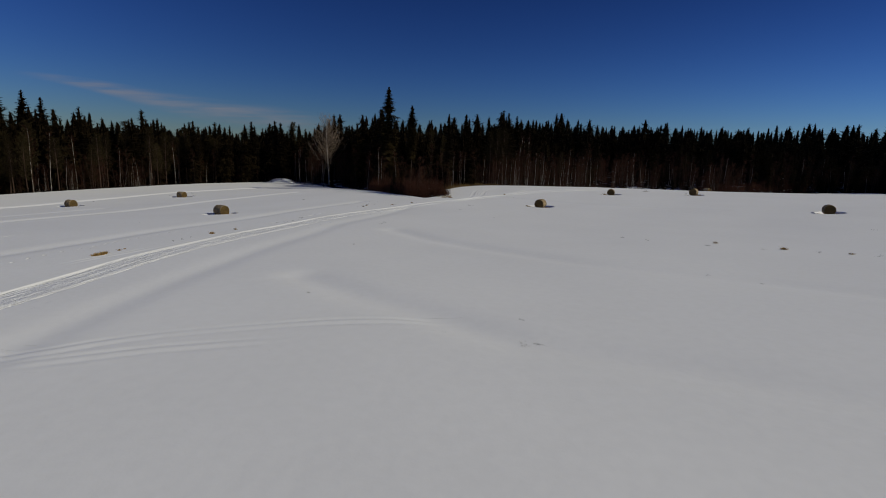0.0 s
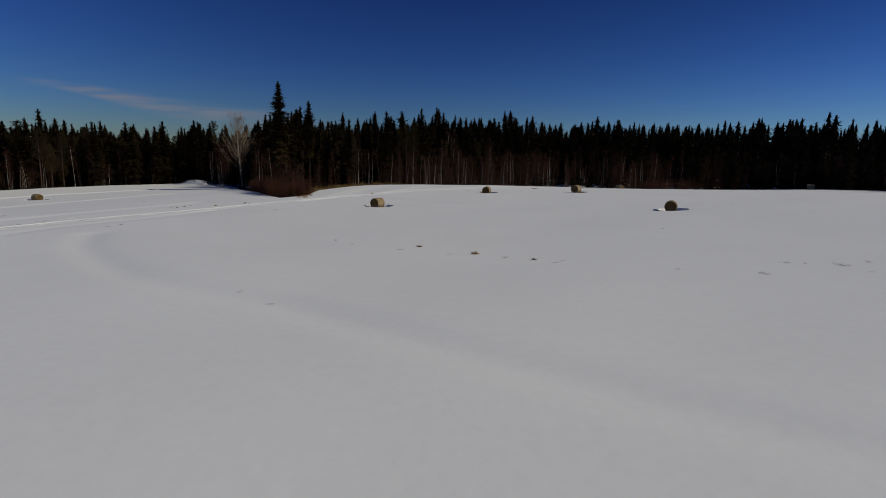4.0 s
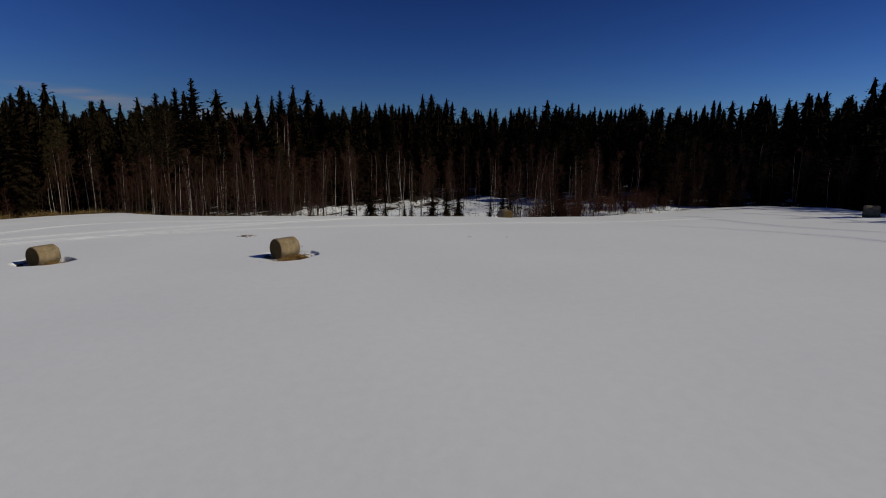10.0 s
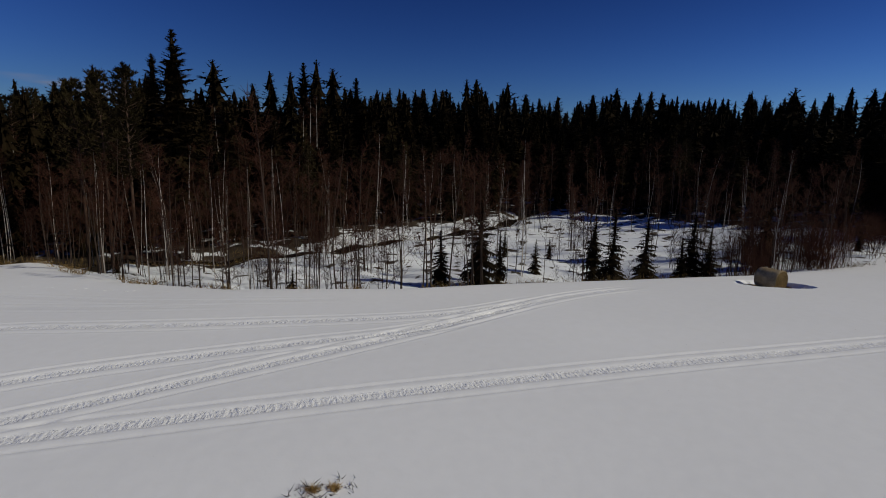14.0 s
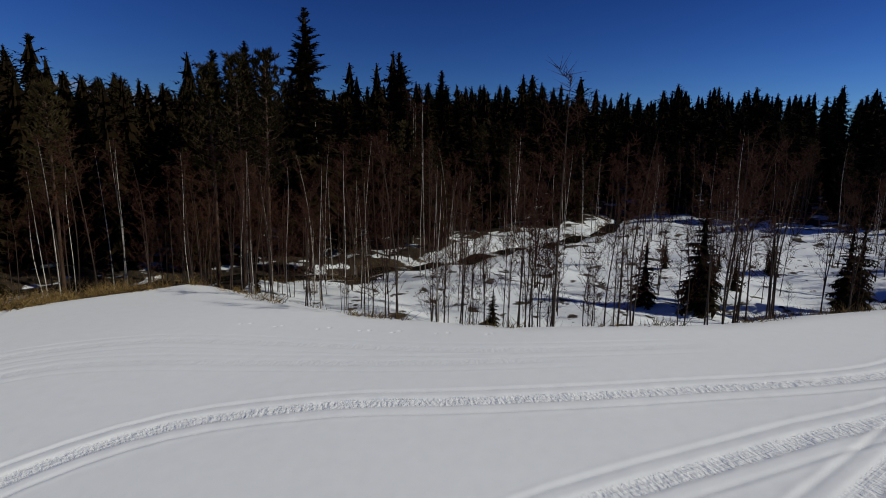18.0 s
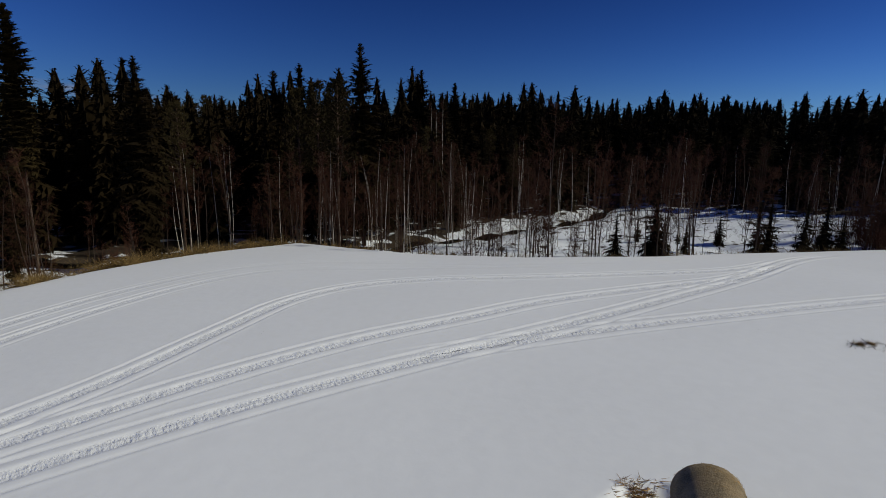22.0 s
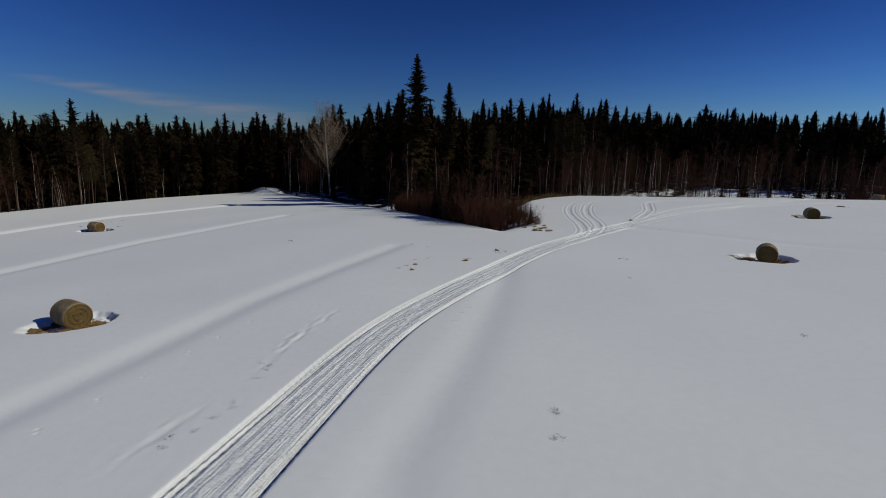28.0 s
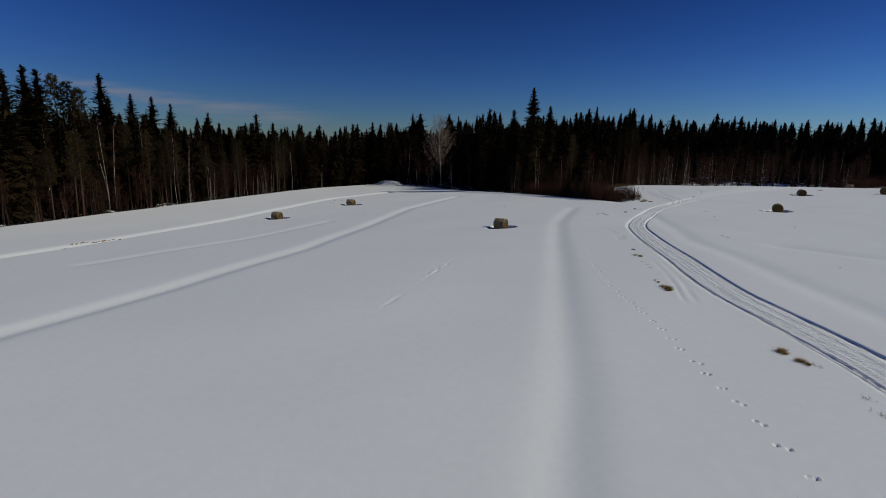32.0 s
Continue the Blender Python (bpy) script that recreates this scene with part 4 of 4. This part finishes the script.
for (x, y), d in zip(cells, dist):
    if abs(x) > 75 + 0.62 * y or within(CLEARING, x, y) or d < (11.5 if x < -55 and y < 112 else 1.0 if x < -40 or x > 66 else 3) or far_from(BROOK, np.array([x]), np.array([y]))[0] < 2.5:
        continue
    if (-24 < x < 8 and y < 111) or (-35 < x < -20 and y < 128) or (8 < x < 72 and d < 13):
        continue
    d = min(d, float(far_from(CLEARING, np.array([x]), np.array([y]), True)[0]))
    if d < 58:
        (front if d < 14 else deep).append((d, x, y))
front.sort()


def tall(x, d):
    h = rnd.uniform(8.0, 11.5) + min(d, 14) * 0.28
    h *= 0.8 if -12 < x < 12 else 1.0
    return h * (1.25 if x < -40 else 0.8 if x > 95 else 0.7 if x > 66 else 0.9 if x > 45 else 1.0)


for d, x, y in front[:280]:
    if rnd.random() < (0.4 if x < -50 else 0.1):
        pine(x, y, tall(x, d) * 0.86)
    else:
        spruce(x, y, tall(x, d))
deep += front[280:]
FAR = [spruce_meshes(rnd, 16.0, rnd.uniform(4.8, 6.4), 22, 6, 0.1, 0.62, rnd.uniform(0.3, 0.5), 2, 4) for _ in range(12)]
tv, tf, cv, cf = [], [], [], []
deep_z = lands([k[1] for k in deep], [k[2] for k in deep])
for (d, x, y), z in zip(deep, deep_z):
    t, c = rnd.choice(FAR)
    s = rnd.triangular(12.0, 17.6, 14.0) * (0.93 if -14 < x < 12 and y < 135 else 1) * (0.93 if x > 95 else 0.74 if x > 80 and y < 150 else 0.87 if x > 45 else 1) / 16
    s *= 1 + 0.22 * noise.noise(Vector((x * 0.09, y * 0.09, 4))) + (0.1 if rnd.random() < 0.12 else 0)
    a = rnd.random() * 6.28
    m = Matrix.Translation((x, y, z)) @ Matrix.Rotation(a, 4, "Z") @ Matrix.Scale(s, 4)
    for sh, vv, ff in ((t, tv, tf), (c, cv, cf)):
        o = len(vv)
        vv += [m @ p for p in sh.v]
        ff += [tuple(i + o for i in q) for q in sh.f]
far_wood = tagged(new("far_forest"), "dense dark spruce forest behind the field", "forest", kind="stuff")
tagged(part("trunks", mesh_of("far_trunks", tv, tf, BARK), far_wood), kind="stuff")
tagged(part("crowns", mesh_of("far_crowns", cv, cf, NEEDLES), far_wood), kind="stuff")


# leafless birches and alders along the edge and in the clearing
def scatter(count, make, d0, d1, lo, hi, open_too=True, box=(-80, 95, 70, 165)):
    n = 0
    while n < count:
        x, y = rnd.uniform(*box[:2]), rnd.uniform(*box[2:])
        d = float(beyond(np.array([x]), np.array([y]))[0])
        if d < d0 or (d > d1 and not (open_too and within(CLEARING, x, y))) or (-27 < x < 8 and y < 109) or far_from(BROOK, np.array([x]), np.array([y]))[0] < 1.2:
            continue
        if within(CLEARING, x, y) and rnd.random() < 0.72:
            continue
        make(x, y, rnd.uniform(lo, hi))
        n += 1


scatter(64, birch, 1.0, 10, 4.5, 9.0)
scatter(165, alder, 1.0, 12, 4, 8.5)
n = 0
while n < 26:
    x, y = rnd.uniform(5, 62), rnd.uniform(98, 140)
    if 1 < beyond(np.array([x]), np.array([y]))[0] < 9:
        alder(x, y, rnd.uniform(5, 9))
        n += 1
n = 0
while n < 42:
    x, y = rnd.uniform(8, 66), rnd.uniform(100, 160)
    if within(CLEARING, x, y) and beyond(np.array([x]), np.array([y]))[0] > 1.5:
        alder(x, y, rnd.uniform(1.8, 4.5))
        n += 1
n = 0
while n < 46:
    x, y = rnd.uniform(*((12, 66) if n < 14 else (34, 66))), rnd.uniform(101, 140)
    if within(CLEARING, x, y) and beyond(np.array([x]), np.array([y]))[0] > 7 and far_from(BROOK, np.array([x]), np.array([y]))[0] > 1.5:
        (birch if n % 4 == 0 else aspen)(x, y, rnd.uniform(5.0, 8.5))
        n += 1
n = 0
while n < 60:       # pines and alders before the western wood
    x, y = rnd.uniform(-90, -58), rnd.uniform(55, 112)
    if 2.0 < beyond(np.array([x]), np.array([y]))[0] < 9:
        (pine if n % 3 == 0 else alder)(x, y, rnd.uniform(8.5, 13.5) if n % 3 == 0 else rnd.uniform(4, 8))
        n += 1
n = 0
while n < 140:      # tall leafless trees before the spruces round the clearing and along the wood
    x, y = rnd.uniform(*((-62, 84) if n < 100 else (-8, 60))), rnd.uniform(98, 160)
    d = float(beyond(np.array([x]), np.array([y]))[0])
    rim = float(far_from(CLEARING, np.array([x]), np.array([y]), True)[0])
    if d < (5 if 15 < x < 62 else 2) or (-27 < x < 8 and y < 109) or not (rim < 4.5 and d > 9 or d < 9 and not within(CLEARING, x, y)):
        continue
    (birch if rnd.random() < 0.2 else aspen)(x, y, rnd.uniform(7.0, 10.0))
    n += 1
for x, y, h in [(0.0, 109, 7.0), (0.7, 109.3, 8.6), (0.4, 110.9, 7.4), (0.9, 113.6, 9.0), (2.0, 113.2, 9.4), (2.9, 111.5, 8.8), (2.3, 112.4, 9.2), (7.1, 110.8, 8.2), (7.9, 112.9, 6.8), (16.3, 127.6, 11.5), (17.9, 135.2, 14.0),
                (18.5, 135.8, 13.0), (16.8, 105.9, 8.4), (29.8, 116.8, 8.8), (24.4, 103.6, 8.2), (18.7, 129.5, 13.0), (19.5, 132.9, 14.0), (27.1, 122, 10.0), (31.4, 118.9, 9.0), (38.2, 111.7, 9.5), (10.2, 130, 12.5), (15.6, 106.3, 7.2),
                (21.4, 102.2, 6.6), (-0.8, 118, 10.0), (-86.8, 80.7, 14.5), (-86.2, 82.2, 12.5), (-83.8, 83.7, 14.8), (-81.7, 85.6, 15.0), (-80.1, 85.5, 14.2), (-79.7, 91.5, 13.5), (-77.8, 90.2, 14.2), (-75, 94.8, 13.0), (-74.3, 98.1, 12.4),
                (-72.4, 102.3, 12.0), (-60.9, 117.5, 10.5), (-67.5, 108.5, 10.0), (-64, 113, 9.0)]:
    plant(WHITE, x, y, h, 12.0, "tall slender birch with white bark and no leaves", "birch", "birches at the forest edge")
for x, y, h in [(24.8, 103.9, 8.2), (25.5, 104.4, 7.2), (24.3, 104.6, 6.4), (25.1, 105.0, 7.6)]:
    aspen(x, y, h)
scatter(7, young, 1.2, 9, 0.9, 2.4)
n = 0
while n < 60:
    x, y = rnd.uniform(8, 30), rnd.uniform(101, 130)
    if beyond(np.array([x]), np.array([y]))[0] > 1.5 and far_from(BROOK, np.array([x]), np.array([y]))[0] > 1.2:
        alder(x, y, rnd.uniform(2.0, 6.5))
        n += 1
plant(BIG_BIRCH, -28.5, 125.5, 15.5, 16.0, "large leafless birch standing alone before the forest", "birch", "birches at the forest edge")
for x, y, h in [(35.2, 108.8, 6.4), (36.6, 110.6, 3.8), (32.7, 110, 3.9), (42.0, 107.6, 4.8), (43.5, 108.8, 5.2), (44.8, 106.8, 4.4), (45, 118.5, 2.9), (24, 106.4, 2.0), (39.4, 113, 2.6), (48.4, 110, 3.2), (50, 112, 4.6), (50.8, 111.2, 3.4), (55.5, 113, 4.2), (38, 120, 2.4), (57.5, 116, 5.0)]:
    young(x, y, h)

# the willow thicket on the spit between the two halves of the field
SPIT = [(-3.5, 73.4), (-1.0, 76.5), (-2.8, 84), (-6.0, 94), (-11, 99), (-14, 92), (-8, 80.5)]
n = 0
while n < 125:
    x, y = rnd.uniform(-22, 1), rnd.uniform(75.2, 103)
    if not within(SPIT, x, y):
        continue
    s = rnd.uniform(0.55, 1.3)
    bush = thing("willow_bush", x, y, land(x, y) - 0.03, rnd.random() * 6.28, s, "leafless reddish-brown willow bush in the snow", "bush", "willows of the thicket")
    tagged(part("brushwood", rnd.choice(SHRUB), bush), kind="stuff")
    n += 1
for x, y, h in [(-0.7, 76.5, 1.8), (-4.6, 77.4, 2.3), (-5.6, 78.6, 2.9), (-6.8, 80.4, 3.2), (-6.2, 79.6, 3.6), (-7.6, 81.2, 3.8), (-5.8, 82.6, 3.4), (-8.6, 82.9, 4.2), (-7.2, 85.5, 4.0), (-7.5, 82, 4.0), (-9, 84.5, 3.5), (-7, 88, 5.0), (-10, 88, 5.0), (-12.5, 93, 6.5), (-10, 95, 7.0), (-8, 98, 6.5), (-13, 96, 8.0), (-10.2, 101.5, 10.5)]:
    young(x, y, h)
for x, y, s in [(61, 120, 1.0), (63.5, 120, 1.3), (65.5, 120.4, 1.1), (67, 121, 1.4), (69, 121.5, 1.2), (70.5, 122, 1.0), (72.5, 122.6, 1.2), (75, 123.4, 1.1), (77, 124, 1.3), (79.5, 125, 1.0), (66, 122.5, 1.4), (73.5, 124.5, 1.4), (-36.8, 127.2, 0.4), (-35.6, 126.2, 0.5), (-34.2, 124.6, 0.45), (-42.4, 128.6, 0.3), (-39.5, 128.8, 0.28), (-38.3, 128.0, 0.35), (-41.5, 128.2, 0.25), (-40.6, 127.9, 0.3), (-43.6, 129.4, 0.3), (-40.2, 129.6, 0.22), (-0.2, 76.1, 0.4), (-0.3, 75.5, 0.4), (-0.8, 75.3, 0.6), (-1.1, 76.3, 0.8), (-0.8, 77.2, 0.7), (1.2, 99.5, 0.9), (-1.5, 97, 1.1), (-3.4, 93.5, 1.0)]:
    bush = thing("willow_bush", x, y, land(x, y) - 0.03, rnd.random() * 6.28, s, "low dark brushwood along the edge of the field", "bush", "brush along the field's edge")
    tagged(part("brushwood", rnd.choice(SHRUB), bush), kind="stuff")
n = 0
while n < 84:
    x, y = rnd.uniform(50, 84), rnd.uniform(105, 130)
    if not 1.2 < beyond(np.array([x]), np.array([y]))[0] < 9:
        continue
    n += 1
    if n % 3 == 0:
        alder(x, y, rnd.uniform(3, 7))
        continue
    bush = thing("willow_bush", x, y, land(x, y) - 0.03, rnd.random() * 6.28, rnd.uniform(0.7, 1.4), "low dark brushwood along the edge of the field", "bush", "brush along the field's edge")
    tagged(part("brushwood", rnd.choice(SHRUB), bush), kind="stuff")
for x, y, h in [(-9, 87, 7.5), (-12, 91, 8.0), (-15, 97, 7.5)]:
    birch(x, y, h)
n = 0
while n < 26:
    x, y = rnd.uniform(-18, 2), rnd.uniform(79, 108)
    if within(SPIT, x, y) or (y > 95 and beyond(np.array([x]), np.array([y]))[0] > 2):
        (alder if n % 3 else aspen)(x, y, rnd.uniform(3.5, 8.0))
        n += 1
for x, y, h in [(-4.5, 78, 4.2), (-6, 81, 5.0), (-8.5, 85, 5.5), (-4.5, 86, 5.0), (-11.5, 91, 6.0), (-8, 95, 6.5), (-12, 97, 6.0), (-15, 100, 7.0)]:
    alder(x, y, h)

# dry grass along the field's edge
grass = Shape()
q = random.Random(77)
blades = []
rim = [(-0.9, 77.5), (-1.5, 85), (1.6, 94.5), (5.0, 100.0), (9.4, 104.5)]
for _ in range(34000):
    i, t = q.randrange(len(rim) - 1), q.random()
    x = rim[i][0] + (rim[i + 1][0] - rim[i][0]) * t - abs(q.gauss(0, 2.4)) + 0.3
    y = rim[i][1] + (rim[i + 1][1] - rim[i][1]) * t + q.gauss(0, 0.4)
    if noise.noise(Vector((x * 0.8, y * 0.8, 3))) > 0.1:
        blades.append((x, y, 0.7, q.uniform(0.3, 0.8) * (1.0 + 0.7 * max(0.0, noise.noise(Vector((x * 0.5, y * 0.5, 8)))))))
line = FIELD[20:31]
for _ in range(3600):
    i, t = q.randrange(len(line) - 1), q.random()
    x, y = (line[i][k] + (line[i + 1][k] - line[i][k]) * t + (abs(q.gauss(0.9, 0.8)) if k else 0) for k in (0, 1))
    if noise.noise(Vector((x * 0.5, y * 0.5, 9))) > 0.05:
        blades.append((x, y, 0.5, q.uniform(0.2, 0.6)))
at, c, g = winding(BROOK, 0.05)
for _ in range(5200):
    i = q.randrange(len(at))
    off = q.choice((-1, 1)) * (0.8 + abs(q.gauss(0, 0.6)))
    x, y = float(c[i][0] - g[i][1] * off), float(c[i][1] + g[i][0] * off)
    if noise.noise(Vector((x * 0.4, y * 0.4, 5))) > -0.1:
        blades.append((x, y, 0.6, q.uniform(0.2, 0.6)))
for (x, y, lean, long), z in zip(blades, lands([k[0] for k in blades], [k[1] for k in blades])):
    foot = Vector((x, y, z - 0.02))
    grass.spike(foot, foot + Vector((q.gauss(0, lean), q.gauss(0, lean), q.uniform(0.4, 1.1))) * long, 0.012)
tagged(new("dry_grass", grass.mesh("dry_grass", BANK_GRASS)), "withered brown grass on the thawed bank of the field", "grass", kind="stuff")

# the brook
at, c, g = winding(BROOK, 0.6)
wide = 0.8 + 0.25 * np.sin(at * 0.6)
banks = [wide + 0.5 * grit(at, at * 0 + 7 * k, 1.0, 1.0) + 0.8 * grit(at, at * 0 + 3 + 7 * k, 0.3, 1.0) for k in (1, 2)]
left = np.stack([c[:, 0] - g[:, 1] * banks[0], c[:, 1] + g[:, 0] * banks[0]], -1)
right = np.stack([c[:, 0] + g[:, 1] * banks[1], c[:, 1] - g[:, 0] * banks[1]], -1)
zz = height(c[:, 0], c[:, 1]) + 0.16
wv = [(*left[i], zz[i]) for i in range(len(at))] + [(*right[i], zz[i]) for i in range(len(at))]
wf = [(i, i + len(at), i + 1 + len(at), i + 1) for i in range(len(at) - 1)]
tagged(new("water", mesh_of("water", wv, wf, WATER)), "dark open water of a small brook in the snow", "brook", kind="structure")

# tufts of grass that stick out of the snow: place and size
def tuft_mesh(q, blades, h, spread, mat, name):
    s = Shape()
    for _ in range(blades):
        foot = Vector((q.gauss(0, spread), q.gauss(0, spread * 0.6), -0.02))
        s.spike(foot, foot + Vector((q.gauss(0, 0.6), q.gauss(0, 0.6), q.uniform(0.3, 1.0))) * (h * q.uniform(0.5, 1.1)), 0.009)
    return s.mesh(name, mat)


GOLD = [tuft_mesh(q, 190, 0.30, 0.10, STRAW, "grass_tuft") for _ in range(3)]
DARK = [tuft_mesh(q, 26, 0.16, 0.16, BARK, "stubble_tuft") for _ in range(3)]
gold = [(-9.7, 59.8, 0.8), (-9.6, 61.2, 0.8), (-6.7, 62.1, 1), (-4.6, 65, 1), (16.8, 32.9, 0.9), (19.6, 30.5, 1.2), (22.1, 28.6, 0.8), (30.85, 83.9, 0.9), (31.2, 83.95, 0.8), (-0.88, 72.8, 1.4), (-0.5, 72.7, 1.1), (0.05, 72.4, 1.3), (0.3, 72.5, 1.0), (-0.3, 73.6, 1.2), (0.05, 73.8, 1.3), (-0.8, 73.2, 1.3), (-1.5, 74.3, 1.2), (0.2, 75.0, 1.0), (-0.6, 74.6, 1.0), (8.0, 76.85, 1.1), (-17.22, 25.72, 1.0), (-17.14, 25.5, 1.2), (-17.16, 25.28, 1.3), (-17.22, 25.08, 1.2), (-17.32, 24.97, 0.8), (-15.4, 33.8, 0.9), (-15.6, 34.1, 0.8), (-15.4, 33.6, 0.8), (-14.9, 36.3, 0.8), (-17.09, 26.66, 0.6), (-17.07, 27.1, 0.5), (-16.87, 17.3, 1.2), (-16.9, 17.1, 0.9), (-16.82, 16.45, 1.1), (-16.75, 16.2, 0.8), (-61.0, 47.6, 0.8), (-60.8, 47.9, 0.8), (-60.6, 48.2, 0.5), (-60.7, 48.6, 0.9), (-60.5, 48.9, 0.6), (-60.2, 49.2, 0.7), (-60.1, 49.5, 0.7), (-60.1, 49.9, 0.6), (-59.9, 50.2, 0.9), (-59.9, 50.5, 0.9), (-59.7, 50.8, 0.5), (-59.6, 51.2, 0.8), (-59.6, 51.5, 0.5), (-59.3, 51.8, 0.7)]
dark = [(2.1, 13.4, 1.1), (2.5, 13.5, 0.8), (15.9, 31.9, 0.9), (18.4, 30.5, 0.9), (20.9, 29.4, 1), (22.9, 27.7, 0.9), (23.3, 28.2, 0.7), (11.9, 35.6, 0.9), (13.0, 34.2, 0.8), (32.1, 26.9, 1), (32.7, 26.7, 0.7), (33.7, 26.1, 1.6), (30.0, 24.8, 1.5), (33.8, 24.7, 0.7), (35.8, 25.6, 0.7), (35.2, 24.4, 0.9), (27.2, 25.8, 0.7), (32.4, 40.2, 0.8), (35.2, 26.7, 0.9), (30.75, 83.85, 1.8), (31.0, 83.85, 2.0), (31.3, 84.05, 1.6), (45, 82.6, 1), (47.2, 82.4, 0.7), (35.4, 79.8, 1.6), (8.8, 72.6, 0.7), (2.4, 62.2, 1), (1.3, 57.5, 0.9), (-5.3, 43.2, 0.8), (4.2, 48.7, 0.9), (2.7, 62.0, 0.8), (-13.3, 46.4, 0.5), (-5, 18.2, 0.4), (-5.5, 30.1, 0.4), (2.3, 15.4, 0.5), (-50.3, 73.8, 1.3), (-45.4, 85.4, 1.3), (-41.3, 85.0, 1.3), (-47.7, 67.3, 1.3), (-45.9, 89.5, 1.3), (-44.7, 89.4, 1.3), (-43.8, 89.8, 1.3), (-19.6, 71.2, 1.3), (-60.3, 49.3, 1.3), (-59.7, 50.2, 1.3), (11.4, 22.6, 0.7), (12.9, 21.1, 0.7), (-15.9, 32.0, 0.7), (-16.0, 31.0, 0.7), (-16.1, 30.2, 0.7), (-13.7, 41.7, 0.7), (-8.9, 63.0, 0.7), (-9.1, 67.1, 0.7), (-10.2, 68.2, 0.7), (-13.0, 43.5, 0.7), (-13.0, 45.9, 0.7), (-13.4, 42.4, 0.7), (-13.2, 43.0, 0.7), (-13.0, 46.2, 0.7), (-13.8, 42.1, 0.7), (-6.8, 62.1, 1.0), (-6.5, 62.7, 1.0), (-4.6, 64.4, 1.0), (-4.1, 64.7, 1.0), (-10.1, 61.0, 1.0), (-9.7, 62.7, 1.0), (-10.5, 60.2, 1.0), (-5.3, 43.2, 1.0), (-5.5, 42.0, 1.0), (-9.7, 59.5, 0.6), (-13.0, 45.3, 0.6), (-13.1, 43.8, 0.6), (-16.74, 13.9, 1.0), (-17.06, 13.1, 1.2), (-16.6, 16.1, 1.2), (-60.9, 44.6, 1.2), (-60.7, 46.2, 1.2)]
for spots, kinds, label in ((gold, GOLD, "tuft of dry yellow grass sticking out of the snow"), (dark, DARK, "few dark stubble stalks sticking out of the snow")):
    for x, y, s in spots:
        s *= 0.58 if kinds is GOLD else 0.6
        t = thing("grass_tuft", x, y, None, rnd.random() * 6.28, s, label, "grass tuft", "tufts on the field")
        tagged(part("tussock", rnd.choice(kinds), t), kind="stuff")


# a thin veil of cloud far behind the wood, its sunlit paleness emitted
veil = bpy.data.materials.new("glowing_thin_cloud")
veil.use_nodes = True
vn, vl = veil.node_tree.nodes, veil.node_tree.links.new
vn.remove(vn["Principled BSDF"])
glow, clear, both = vn.new("ShaderNodeEmission"), vn.new("ShaderNodeBsdfTransparent"), vn.new("ShaderNodeMixShader")
glow.inputs[0].default_value, glow.inputs[1].default_value = (0.80, 0.78, 0.92, 1), 0.4
place = vn.new("ShaderNodeTexCoord")
puff = vn.new("ShaderNodeTexNoise")
puff.inputs["Scale"].default_value, puff.inputs["Detail"].default_value = 3.0, 7.0
stretch = vn.new("ShaderNodeMapping")
stretch.inputs["Scale"].default_value = (2.0, 1.0, 5.0)
vl(place.outputs["Generated"], stretch.inputs["Vector"])
vl(stretch.outputs["Vector"], puff.inputs["Vector"])
fade = vn.new("ShaderNodeAttribute")
fade.attribute_name = "thick"
soft = vn.new("ShaderNodeMapRange")
soft.inputs["From Min"].default_value, soft.inputs["From Max"].default_value = 0.25, 0.75
vl(puff.outputs["Fac"], soft.inputs["Value"])
times = vn.new("ShaderNodeMath")
times.operation = "MULTIPLY"
vl(soft.outputs["Result"], times.inputs[0])
vl(fade.outputs["Fac"], times.inputs[1])
vl(times.outputs["Value"], both.inputs[0])
vl(clear.outputs[0], both.inputs[1])
vl(glow.outputs[0], both.inputs[2])
vl(both.outputs[0], vn["Material Output"].inputs["Surface"])
FAR_AWAY = 2400.0
cols, rows = 60, 14
cv, cfaces, thick = [], [], []
for i in range(cols + 1):
    f = i / cols
    ax = -0.82 + 0.64 * f
    mid = 0.122 - 0.088 * f + 0.004 * math.sin(9 * f)
    half = 0.007 + 0.016 * smooth(0.0, 0.6, f)
    for j in range(rows + 1):
        g = 2 * j / rows - 1
        cv.append((FAR_AWAY * ax, FAR_AWAY, FAR_AWAY * (mid + half * g)))
        thick.append(float((1 - g * g) ** 1.5 * smooth(0, 0.25, f) * smooth(1.0, 0.75, f) * 0.75))
for i in range(cols):
    for j in range(rows):
        a = i * (rows + 1) + j
        cfaces.append((a, a + rows + 1, a + rows + 2, a + 1))
cme = mesh_of("cloud", cv, cfaces, veil)
cme.attributes.new("thick", "FLOAT", "POINT").data.foreach_set("value", thick)
cloud = tagged(new("cloud_backdrop", cme), "thin pale veil of cloud low in the sky", "cloud", kind="structure")
